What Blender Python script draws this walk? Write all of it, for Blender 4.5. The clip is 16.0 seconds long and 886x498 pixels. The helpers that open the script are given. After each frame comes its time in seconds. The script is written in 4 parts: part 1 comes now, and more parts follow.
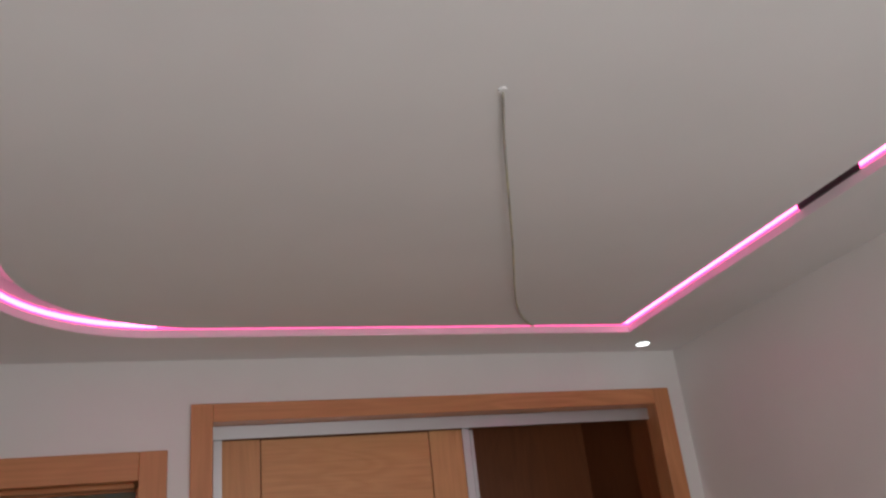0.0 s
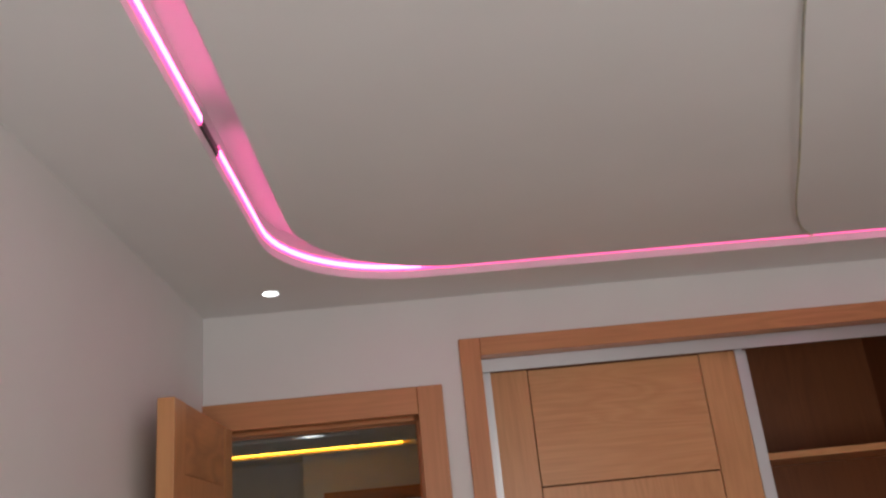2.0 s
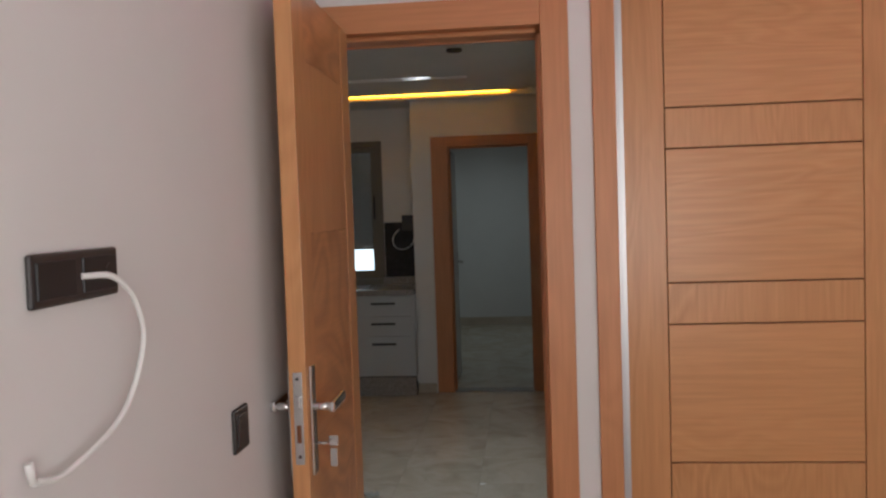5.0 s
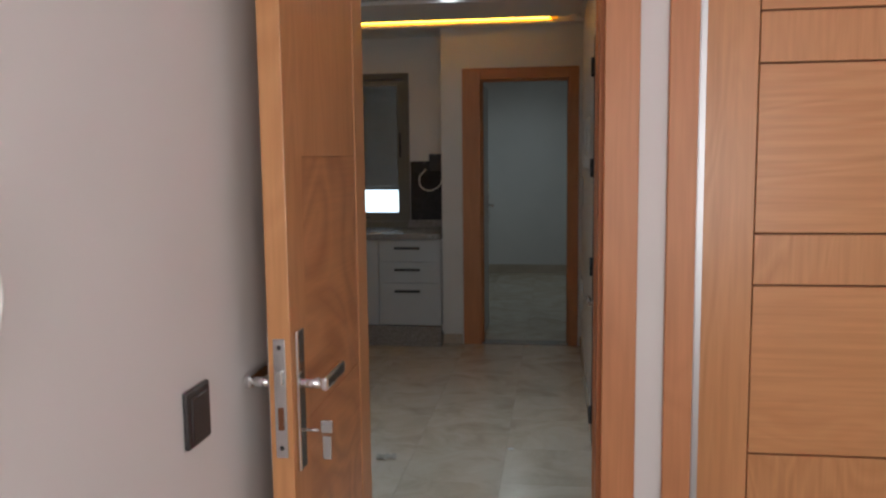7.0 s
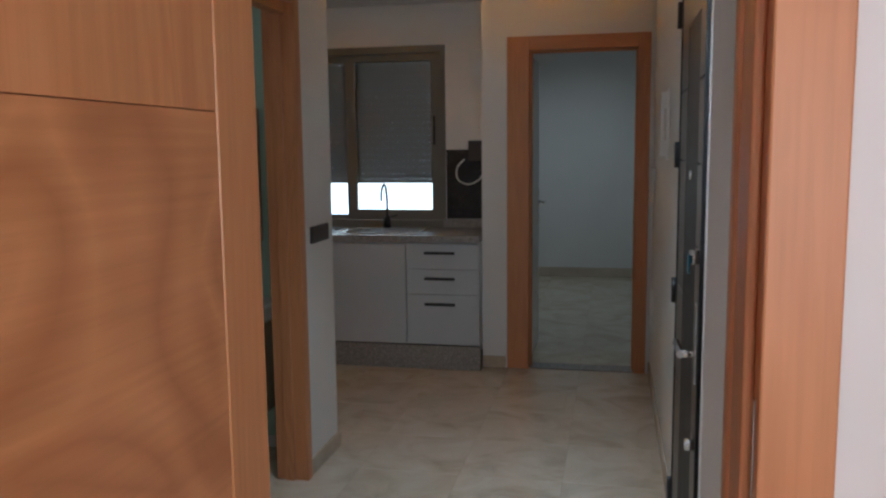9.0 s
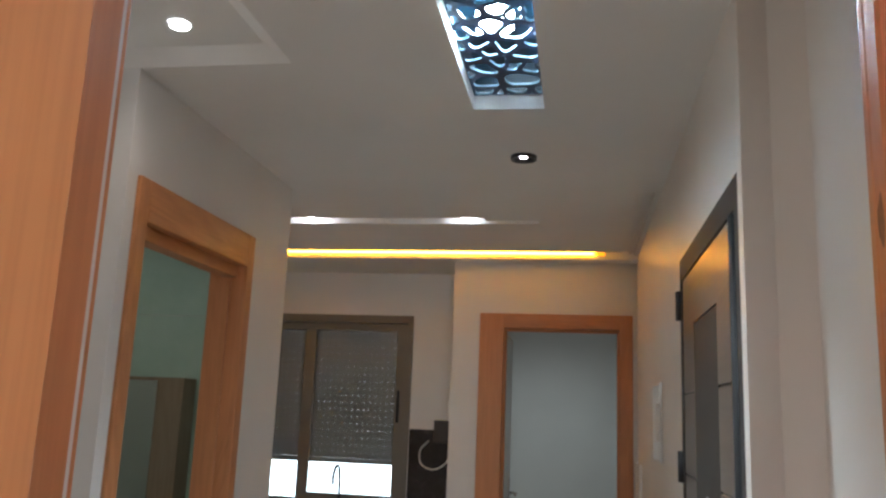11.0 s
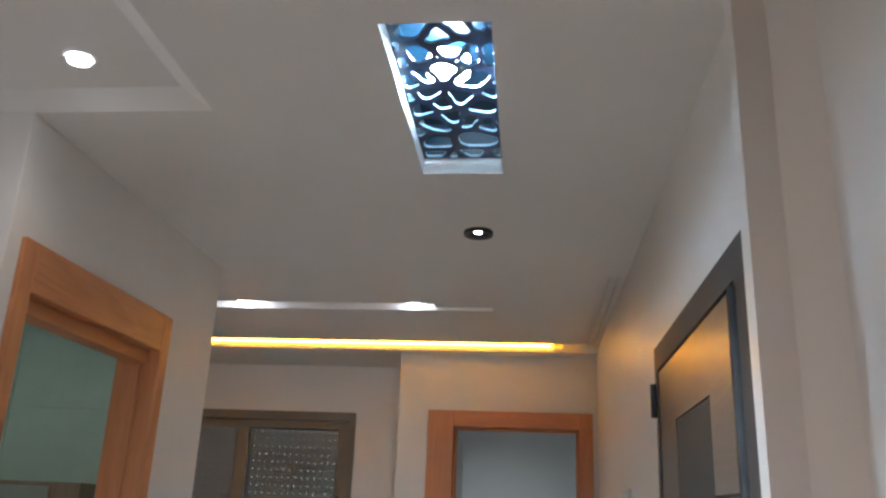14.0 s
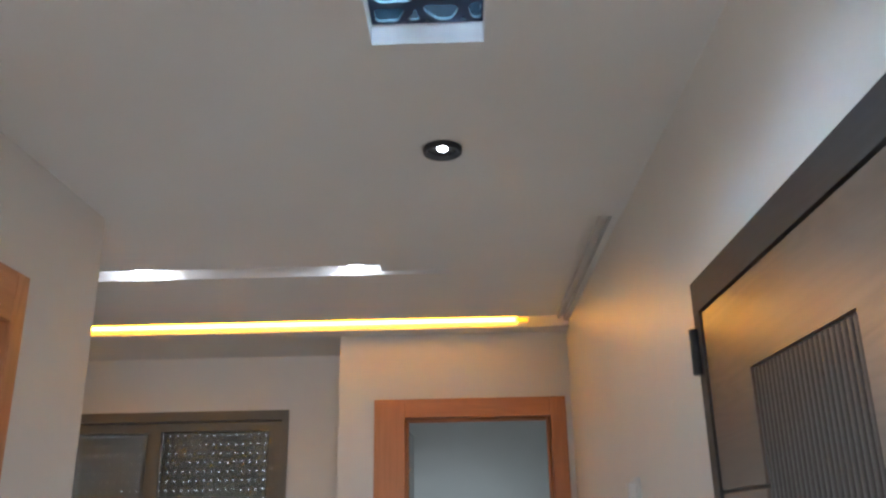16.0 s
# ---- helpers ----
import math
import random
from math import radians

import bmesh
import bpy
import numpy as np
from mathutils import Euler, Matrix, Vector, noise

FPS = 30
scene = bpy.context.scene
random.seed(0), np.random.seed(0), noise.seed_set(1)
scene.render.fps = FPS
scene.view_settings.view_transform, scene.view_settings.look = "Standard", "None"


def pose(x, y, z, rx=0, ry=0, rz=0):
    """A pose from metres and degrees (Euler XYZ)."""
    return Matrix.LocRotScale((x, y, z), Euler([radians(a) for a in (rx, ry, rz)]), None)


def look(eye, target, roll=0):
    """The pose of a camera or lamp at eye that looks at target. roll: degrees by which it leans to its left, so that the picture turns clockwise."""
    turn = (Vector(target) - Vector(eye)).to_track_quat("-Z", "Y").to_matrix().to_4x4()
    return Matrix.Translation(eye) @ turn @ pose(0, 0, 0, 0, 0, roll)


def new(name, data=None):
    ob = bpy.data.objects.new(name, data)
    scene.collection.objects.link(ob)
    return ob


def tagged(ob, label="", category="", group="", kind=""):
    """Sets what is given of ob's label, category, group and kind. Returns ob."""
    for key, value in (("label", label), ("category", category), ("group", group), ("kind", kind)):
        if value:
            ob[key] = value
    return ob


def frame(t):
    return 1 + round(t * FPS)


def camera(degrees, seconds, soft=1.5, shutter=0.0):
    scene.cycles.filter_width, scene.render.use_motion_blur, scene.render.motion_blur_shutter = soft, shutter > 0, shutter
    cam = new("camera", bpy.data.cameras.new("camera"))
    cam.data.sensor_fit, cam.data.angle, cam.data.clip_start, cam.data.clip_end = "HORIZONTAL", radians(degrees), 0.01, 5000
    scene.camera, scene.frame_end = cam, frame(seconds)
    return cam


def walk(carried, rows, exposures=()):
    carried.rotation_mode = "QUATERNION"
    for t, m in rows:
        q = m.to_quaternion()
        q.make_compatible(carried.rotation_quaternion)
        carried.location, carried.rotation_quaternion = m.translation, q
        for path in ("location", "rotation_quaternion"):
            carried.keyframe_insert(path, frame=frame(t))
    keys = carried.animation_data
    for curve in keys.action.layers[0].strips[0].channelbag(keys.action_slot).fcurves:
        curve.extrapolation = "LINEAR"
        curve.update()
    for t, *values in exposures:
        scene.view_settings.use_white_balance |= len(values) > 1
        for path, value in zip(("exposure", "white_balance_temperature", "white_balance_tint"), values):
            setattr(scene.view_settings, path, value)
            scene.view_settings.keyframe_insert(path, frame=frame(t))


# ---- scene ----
cam = camera(56.7, 16.0, soft=2.5)
PATH = [
    (0, (0.042, -2.616, 1.624), (0.638, -0.872, 2.399), -6.4),
    (0.5, (-0.027, -2.565, 1.662), (0.542, -0.798, 2.408), -7.0),
    (1, (-0.088, -2.538, 1.629), (0.309, -0.741, 2.413), -7.5),
    (1.5, (-0.028, -2.578, 1.619), (0.153, -0.758, 2.429), -7.0),
    (2, (-0.071, -2.531, 1.659), (0.016, -0.646, 2.323), -5.8),
    (2.5, (-0.029, -2.53, 1.61), (-0.047, -0.602, 2.142), -5.5),
    (3, (-0.048, -2.511, 1.586), (-0.144, -0.551, 1.971), -4.6),
    (3.5, (-0.069, -2.498, 1.575), (-0.208, -0.523, 1.859), -3.8),
    (4, (-0.086, -2.479, 1.55), (-0.259, -0.492, 1.698), -3.0),
    (4.5, (-0.104, -2.453, 1.526), (-0.299, -0.463, 1.563), -2.4),
    (5, (-0.134, -2.403, 1.503), (-0.338, -0.415, 1.407), -1.9),
    (7.5, (-0.229, -1.716, 1.456), (-0.515, 0.25, 1.224), -0.4),
    (8, (-0.279, -1.433, 1.441), (-0.558, 0.533, 1.202), 0.5),
    (8.5, (-0.261, -1.137, 1.385), (-0.603, 0.818, 1.139), 0.1),
    (9, (-0.237, -0.906, 1.417), (-0.641, 1.037, 1.173), -0.6),
    (9.5, (-0.307, -0.681, 1.438), (-0.701, 1.279, 1.389), 1.2),
    (10, (-0.326, -0.521, 1.482), (-0.711, 1.439, 1.58), 1.8),
    (10.1, (-0.319, -0.468, 1.489), (-0.707, 1.488, 1.644), 1.8),
    (12.5, (-0.309, -0.494, 1.532), (-0.531, 1.434, 2.018), 2.5),
    (12.8, (-0.287, -0.403, 1.54), (-0.509, 1.516, 2.059), 2.4),
    (13, (-0.273, -0.364, 1.537), (-0.494, 1.546, 2.088), 2.7),
    (13.5, (-0.26, -0.276, 1.539), (-0.486, 1.63, 2.1), 2.5),
    (14, (-0.349, -0.154, 1.54), (-0.564, 1.734, 2.164), 2.4),
    (14.5, (-0.416, -0.027, 1.556), (-0.614, 1.836, 2.255), 2.3),
    (15, (-0.406, 0.122, 1.552), (-0.594, 1.984, 2.257), 1.4),
    (15.5, (-0.407, 0.281, 1.541), (-0.59, 2.165, 2.186), 0.4),
    (16, (-0.477, 0.501, 1.548), (-0.523, 2.396, 2.185), -1.0),
]
# seconds, stops, white balance
EXPOSURE = [(0.0, -0.85, 6450, 10), (1.5, -0.76, 6500, 10), (3.0, -0.5, 6800, 12), (5.0, -0.3, 6500, 10), (7.5, -0.08, 6300, 10), (8.5, 0.08, 6000, 10), (9.0, 0.28, 6000, 10), (9.5, 0.6, 6150, 10),
            (10.0, 0.95, 6300, 10), (12.5, 1.0, 6700, 13), (14.0, 1.15, 6150, 12), (15.5, 1.25, 5900, 11), (16.0, 1.45, 5950, 11)]
walk(cam, [(t, look(eye, target, roll)) for t, eye, target, roll in PATH], EXPOSURE)

# strengths of the lights
BED_W, LIV_W, FAR_W, BATH_W, HALL_W, TRAY_W, BOX_W = 42.0, 5.2, 15.0, 1.8, 1.7, 1.2, 54.0
PINK_E, AMBER_E, SPOT_E, LAMP_E, DAY_E = 10.0, 13.0, 22.0, 130.0, 1.7

# ---- light: world, lamps standing in for daylight at unseen windows ----
world = bpy.data.worlds.new("sky")
scene.world = world
world.use_nodes = True
wt = world.node_tree
sky = wt.nodes.new("ShaderNodeTexSky")
sky.sky_type, sky.sun_disc = "NISHITA", False
sky.sun_elevation, sky.sun_rotation = radians(40), radians(200)
wt.nodes["Background"].inputs["Strength"].default_value = 0.1
wt.links.new(sky.outputs[0], wt.nodes["Background"].inputs["Color"])


def window_light(name, eye, target, w, h, power, colour):
    """An area lamp standing in for sky light in a window opening out of view."""
    la = bpy.data.lights.new(name, "AREA")
    la.shape, la.size, la.size_y, la.energy, la.color = "RECTANGLE", w, h, power, colour
    ob = new(name, la)
    ob.matrix_world = look(eye, target)
    return ob


# window behind the camera is assumed; lamp tilted up to brighten the ceiling
window_light("daylight_bedroom", (0.5, -3.52, 1.35), (0.5, -1.6, 3.35), 1.3, 1.3, BED_W, (1.0, 0.97, 0.95))

# unseen living room fill, added to brighten the hall ceiling and side wall
window_light("daylight_living", (-4.50, 0.86, 1.35), (0, 0.9, 3.2), 1.0, 1.25, LIV_W, (1.0, 0.95, 0.89))


# ---- materials ----
def material(name, colour, rough=0.5, metal=0.0, spec=0.5):
    m = bpy.data.materials.new(name)
    m.use_nodes = True
    b = m.node_tree.nodes["Principled BSDF"]
    b.inputs["Base Color"].default_value = (*colour, 1)
    b.inputs["Roughness"].default_value = rough
    b.inputs["Metallic"].default_value = metal
    b.inputs["Specular IOR Level"].default_value = spec
    return m


def node(m, kind, **inputs):
    n = m.node_tree.nodes.new(kind)
    for key, value in inputs.items():
        n.inputs[key.replace("_", " ")].default_value = value
    return n


def join(m, a, b):
    m.node_tree.links.new(a, b)


def coords(m, scale, vary=False):
    """Object coordinates at a scale, with an offset of its own for each piece if vary."""
    tc, mp = node(m, "ShaderNodeTexCoord"), node(m, "ShaderNodeMapping")
    mp.inputs["Scale"].default_value = scale
    join(m, tc.outputs["Object"], mp.inputs["Vector"])
    if vary:
        info, add = node(m, "ShaderNodeObjectInfo"), node(m, "ShaderNodeVectorMath")
        mul = node(m, "ShaderNodeMath")
        mul.operation = "MULTIPLY"
        mul.inputs[1].default_value = 37.0
        join(m, info.outputs["Random"], mul.inputs[0])
        join(m, tc.outputs["Object"], add.inputs[0])
        join(m, mul.outputs[0], add.inputs[1])
        join(m, add.outputs[0], mp.inputs["Vector"])
    return mp.outputs[0]


def ramp(m, fac, stops):
    r = node(m, "ShaderNodeValToRGB")
    el = r.color_ramp.elements
    while len(el) < len(stops):
        el.new(0.5)
    for e, (p, c) in zip(el, stops):
        e.position, e.color = p, (*c, 1)
    join(m, fac, r.inputs[0])
    return r.outputs[0]


def bump(m, height, strength, distance=0.002):
    b = node(m, "ShaderNodeBump", Strength=strength, Distance=distance)
    join(m, height, b.inputs["Height"])
    join(m, b.outputs[0], m.node_tree.nodes["Principled BSDF"].inputs["Normal"])


def base(m):
    return m.node_tree.nodes["Principled BSDF"].inputs


def noise_tex(m, vec, scale, detail=4.0, rough=0.55, distortion=0.0):
    n = node(m, "ShaderNodeTexNoise", Scale=scale, Detail=detail, Roughness=rough, Distortion=distortion)
    join(m, vec, n.inputs["Vector"])
    return n.outputs["Fac"]


def plaster(name, colour, rough=0.6, relief=0.25, spec=0.35):
    m = material(name, colour, rough, 0, spec)
    v = coords(m, (1, 1, 1))
    big = noise_tex(m, v, 1.7, 3)
    fine = noise_tex(m, v, 60, 5)
    lo = tuple(c * 0.94 for c in colour)
    join(m, ramp(m, big, [(0.3, lo), (0.7, colour)]), base(m)["Base Color"])
    bump(m, fine, relief, 0.001)
    return m


def wood(name, dark, light, along="z", rough=0.32, ring=7.0, strong=0.85):
    m = material(name, light, rough)
    st = {"x": (0.95, 5.5, 5.5), "y": (5.5, 0.95, 5.5), "z": (5.5, 5.5, 0.95)}[along]
    fs = {"x": (4, 110, 110), "y": (110, 4, 110), "z": (110, 110, 4)}[along]
    v = coords(m, st, True)
    n = noise_tex(m, v, 1.0, 2.6, 0.5, 0.9)
    mul = node(m, "ShaderNodeMath")
    mul.operation = "MULTIPLY"
    mul.inputs[1].default_value = ring
    join(m, n, mul.inputs[0])
    fr = node(m, "ShaderNodeMath")
    fr.operation = "PINGPONG"
    fr.inputs[1].default_value = 0.5
    join(m, mul.outputs[0], fr.inputs[0])
    rings = ramp(m, fr.outputs[0], [(0.0, tuple(a * 0.55 + b * 0.45 for a, b in zip(dark, light))), (0.5, light), (1.0, tuple(a * 0.35 + b * 0.65 for a, b in zip(dark, light)))])
    low = 0.22 if strong < 1 else 0.8
    patch = node(m, "ShaderNodeMix")
    patch.data_type = "RGBA"
    where = noise_tex(m, coords(m, tuple(0.55 * a for a in st), True), 1.0, 1.0)
    join(m, ramp(m, where, [(0.40, (low, low, low)), (0.60, (strong, strong, strong))]), patch.inputs["Factor"])
    patch.inputs["A"].default_value = (*(a * 0.18 + b * 0.82 for a, b in zip(dark, light)), 1)
    join(m, rings, patch.inputs["B"])
    rings = patch.outputs["Result"]
    fine = noise_tex(m, coords(m, fs, True), 1.0, 3.0)
    fibres = ramp(m, fine, [(0.30, (0.86, 0.84, 0.81)), (0.62, (1, 1, 1))])
    mix = node(m, "ShaderNodeMix")
    mix.data_type, mix.blend_type = "RGBA", "MULTIPLY"
    mix.inputs["Factor"].default_value = 0.8
    join(m, rings, mix.inputs["A"])
    join(m, fibres, mix.inputs["B"])
    join(m, mix.outputs["Result"], base(m)["Base Color"])
    bump(m, fine, 0.12, 0.0006)
    return m


def glow(name, colour, strength):
    m = material(name, colour, 0.5)
    base(m)["Emission Color"].default_value = (*colour, 1)
    base(m)["Emission Strength"].default_value = strength
    return m


def speckled(name, stops, scale, rough, detail=6.0):
    m = material(name, stops[0][1], rough)
    f = noise_tex(m, coords(m, (1, 1, 1)), scale, detail, 0.75)
    join(m, ramp(m, f, stops), base(m)["Base Color"])
    return m


WALL = plaster("wall_paint", (0.78, 0.77, 0.76), 0.55, 0.3)
STUCCO = plaster("glossy_stucco", (0.78, 0.75, 0.71), 0.42, 0.55)
CEIL = plaster("ceiling_paint", (0.80, 0.80, 0.80), 0.7, 0.08)
OAK_D, OAK_L = (0.46, 0.19, 0.066), (0.66, 0.33, 0.142)
OAK_Z = wood("oak_upright", OAK_D, OAK_L, "z", ring=13)
OAK_X = wood("oak_level", (0.55, 0.235, 0.085), OAK_L, "x", ring=12)
OAK_Y = wood("oak_along", OAK_D, OAK_L, "y", ring=9)
CAS_D, CAS_L = (0.43, 0.165, 0.066), (0.62, 0.275, 0.122)
CAS_Z = wood("casing_upright", CAS_D, CAS_L, "z", 0.42, 9)
CAS_X = wood("casing_level", CAS_D, CAS_L, "x", 0.42, 9)
CAS_Y = wood("casing_along", CAS_D, CAS_L, "y", 0.42, 9)
OAK_SWIRL = wood("oak_swirl", (0.30, 0.105, 0.034), (0.66, 0.32, 0.135), "y", 0.3, 10, 1.0)
for n in OAK_SWIRL.node_tree.nodes:
    if n.type == "MAPPING" and n.inputs["Scale"].default_value[1] < 1.2:
        n.inputs["Scale"].default_value = (2.6, 1.5, 2.4)
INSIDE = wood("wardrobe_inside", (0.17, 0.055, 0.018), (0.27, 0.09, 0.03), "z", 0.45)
KNOT = speckled("knot_wood", [(0.35, (0.13, 0.045, 0.016)), (0.65, (0.30, 0.11, 0.035))], 60, 0.4)
GROOVE = material("groove_shadow_wood", (0.17, 0.06, 0.02), 0.6)
BLACKWOOD = wood("black_laminate", (0.060, 0.042, 0.033), (0.125, 0.092, 0.070), "y", 0.33, 12)
FRAMEDARK = wood("charcoal_laminate", (0.026, 0.024, 0.024), (0.042, 0.037, 0.035), "y", 0.62, 10)
RIB = material("dark_rib", (0.034, 0.029, 0.025), 0.42)
BLACK = material("black_satin", (0.018, 0.018, 0.02), 0.4)
MATTE = material("matt_black_rubber", (0.014, 0.014, 0.015), 0.7, 0.0, 0.2)
DARK = material("anthracite_plastic", (0.035, 0.03, 0.03), 0.35)
ALU = material("brushed_aluminium", (0.55, 0.55, 0.57), 0.42, 0.85)
CHROME = material("chrome", (0.75, 0.75, 0.76), 0.15, 1.0)
STEELDARK = material("smoked_reflector", (0.18, 0.19, 0.2), 0.25, 0.9)
STEEL = material("sink_steel", (0.6, 0.6, 0.6), 0.25, 1.0)
WINFRAME = plaster("taupe_aluminium", (0.19, 0.175, 0.148), 0.45, 0.05)
SLAT = plaster("shutter_grey", (0.105, 0.098, 0.088), 0.55, 0.05)
WHITE = material("white_lacquer", (0.74, 0.75, 0.76), 0.3)
FILM = material("dull_film", (0.42, 0.40, 0.36), 0.25)
CABINET = plaster("grey_white_lacquer", (0.53, 0.565, 0.60), 0.3, 0.03, 0.5)
PLASTIC = material("white_plastic", (0.78, 0.78, 0.76), 0.4)
CABLE = material("white_cable", (0.8, 0.8, 0.78), 0.45)
WIRE = speckled("grey_wire", [(0.4, (0.36, 0.36, 0.33)), (0.6, (0.58, 0.55, 0.38))], 9, 0.5)
GRANITE = speckled("granite", [(0.30, (0.10, 0.095, 0.09)), (0.5, (0.30, 0.28, 0.27)), (0.72, (0.52, 0.50, 0.48))], 90, 0.25)
SPLASH = speckled("black_marble", [(0.42, (0.02, 0.02, 0.022)), (0.6, (0.03, 0.03, 0.034)), (0.75, (0.10, 0.095, 0.09))], 9, 0.2)
TILE = material("cream_floor_tile", (0.55, 0.49, 0.40), 0.16)
_v = coords(TILE, (1, 1, 1), True)
_f = noise_tex(TILE, _v, 3.2, 6, 0.6, 1.2)
join(TILE, ramp(TILE, _f, [(0.30, (0.48, 0.40, 0.30)), (0.5, (0.60, 0.52, 0.41)), (0.70, (0.67, 0.60, 0.50))]), base(TILE)["Base Color"])
_r = ramp(TILE, noise_tex(TILE, _v, 14, 4), [(0.3, (0.12, 0.12, 0.12)), (0.7, (0.26, 0.26, 0.26))])
join(TILE, _r, base(TILE)["Roughness"])
SKIRT = speckled("cream_skirting_tile", [(0.3, (0.46, 0.38, 0.29)), (0.7, (0.60, 0.52, 0.42))], 6, 0.25)
GROUT = plaster("grout", (0.46, 0.39, 0.31), 0.8, 0.2)
BATHTILE = speckled("pale_green_tile", [(0.3, (0.40, 0.60, 0.52)), (0.7, (0.49, 0.68, 0.60))], 2.5, 0.22)
MIRROR = material("mirror_silver", (0.75, 0.85, 0.82), 0.03, 1.0)
BEIGE = wood("beige_laminate", (0.22, 0.18, 0.12), (0.33, 0.28, 0.20), "z", 0.45)
CERAMIC = material("white_ceramic", (0.8, 0.82, 0.82), 0.12)
LATTICE = material("dark_blue_lattice", (0.04, 0.065, 0.13), 0.35, 0.0, 0.35)
# pale edge colour stands for lamplight catching the lattice cut-outs
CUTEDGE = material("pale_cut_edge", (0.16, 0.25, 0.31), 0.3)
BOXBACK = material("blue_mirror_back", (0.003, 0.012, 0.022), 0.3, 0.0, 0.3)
GLASS = material("clear_glass", (0.9, 0.95, 0.95), 0.0)
base(GLASS)["Transmission Weight"].default_value = 1.0
PINKSOFT = glow("pink_diffuser", (1.0, 0.13, 0.42), PINK_E * 0.22)
PINK = glow("pink_led", (1.0, 0.17, 0.48), PINK_E)
AMBER = glow("amber_led", (1.0, 0.36, 0.012), AMBER_E * 0.5)
AMBEREND = glow("amber_led_end", (1.0, 0.36, 0.012), AMBER_E * 0.06)
AMBERCORE = glow("amber_core", (1.0, 0.46, 0.04), AMBER_E * 1.2)
SPOTSOFT = glow("spot_soft_white", (0.93, 0.97, 1.0), 6.0)
SPOT = glow("spot_white", (0.93, 0.97, 1.0), SPOT_E)
LAMP = glow("cold_lamp", (0.62, 0.85, 1.0), LAMP_E)
DAY = glow("bright_outdoors", (0.80, 0.91, 1.0), DAY_E)


# ---- building helpers ----
def thing(name, at, label, category, group="", kind=""):
    ob = new(name)
    ob.location = at
    ob.empty_display_size = 0.05
    return tagged(ob, label, category, group, kind)


def part(name, bm, mat, parent=None, label=""):
    me = bpy.data.meshes.new(name)
    bm.normal_update()
    bm.to_mesh(me)
    bm.free()
    me.materials.append(mat)
    ob = new(name, me)
    if parent is not None:
        ob.parent = parent
        up = Matrix.Translation(-parent.location)
        if parent.parent is not None:
            up = Matrix.Identity(4)
        ob.matrix_parent_inverse = up
    return tagged(ob, label)


def add_box(bm, x0, x1, y0, y1, z0, z1, bev=0.0):
    vs = bmesh.ops.create_cube(bm, size=1.0)["verts"]
    for v in vs:
        v.co = ((x0 + x1) / 2 + v.co.x * (x1 - x0), (y0 + y1) / 2 + v.co.y * (y1 - y0), (z0 + z1) / 2 + v.co.z * (z1 - z0))
    if bev:
        es = list({e for v in vs for e in v.link_edges})
        bmesh.ops.bevel(bm, geom=es, offset=bev, segments=2, profile=0.5, affect="EDGES")
    return bm


def box(x0, x1, y0, y1, z0, z1, bev=0.0):
    return add_box(bmesh.new(), x0, x1, y0, y1, z0, z1, bev)


def rod(a, b, r, seg=16, r2=None):
    bm = bmesh.new()
    a, b = Vector(a), Vector(b)
    d = b - a
    bmesh.ops.create_cone(bm, cap_ends=True, segments=seg, radius1=r, radius2=r if r2 is None else r2, depth=d.length,
                          matrix=Matrix.Translation((a + b) / 2) @ d.to_track_quat("Z", "Y").to_matrix().to_4x4())
    for f in bm.faces:
        f.smooth = len(f.verts) == 4
    return bm


def tube(points, r, seg=8):
    """A bent cable through the points."""
    bm = bmesh.new()
    pts = [Vector(p) for p in points]
    rings = []
    side = None
    for i, p in enumerate(pts):
        d = (pts[min(i + 1, len(pts) - 1)] - pts[max(i - 1, 0)]).normalized()
        side = d.orthogonal().normalized() if side is None else (side - d * side.dot(d)).normalized()
        other = d.cross(side)
        rings.append([bm.verts.new(p + side * r * math.cos(2 * math.pi * k / seg) + other * r * math.sin(2 * math.pi * k / seg)) for k in range(seg)])
    for a, b in zip(rings, rings[1:]):
        for k in range(seg):
            bm.faces.new((a[k], a[(k + 1) % seg], b[(k + 1) % seg], b[k])).smooth = True
    bm.faces.new(rings[0][::-1])
    bm.faces.new(rings[-1])
    return bm


def spline(ctrl, n=10):
    """Catmull-Rom points through ctrl."""
    c = [Vector(p) for p in ctrl]
    c = [2 * c[0] - c[1]] + c + [2 * c[-1] - c[-2]]
    out = []
    for i in range(1, len(c) - 2):
        for k in range(n):
            t = k / n
            out.append(0.5 * (2 * c[i] + (c[i + 1] - c[i - 1]) * t + (2 * c[i - 1] - 5 * c[i] + 4 * c[i + 1] - c[i + 2]) * t * t
                              + (3 * c[i] - c[i - 1] - 3 * c[i + 1] + c[i + 2]) * t ** 3))
    return out + [c[-2]]


def prism(outline, z0, z1):
    bm = bmesh.new()
    lo = [bm.verts.new((x, y, z0)) for x, y in outline]
    hi = [bm.verts.new((x, y, z1)) for x, y in outline]
    bm.faces.new(lo[::-1])
    bm.faces.new(hi)
    n = len(outline)
    for i in range(n):
        bm.faces.new((lo[i], lo[(i + 1) % n], hi[(i + 1) % n], hi[i]))
    return bm


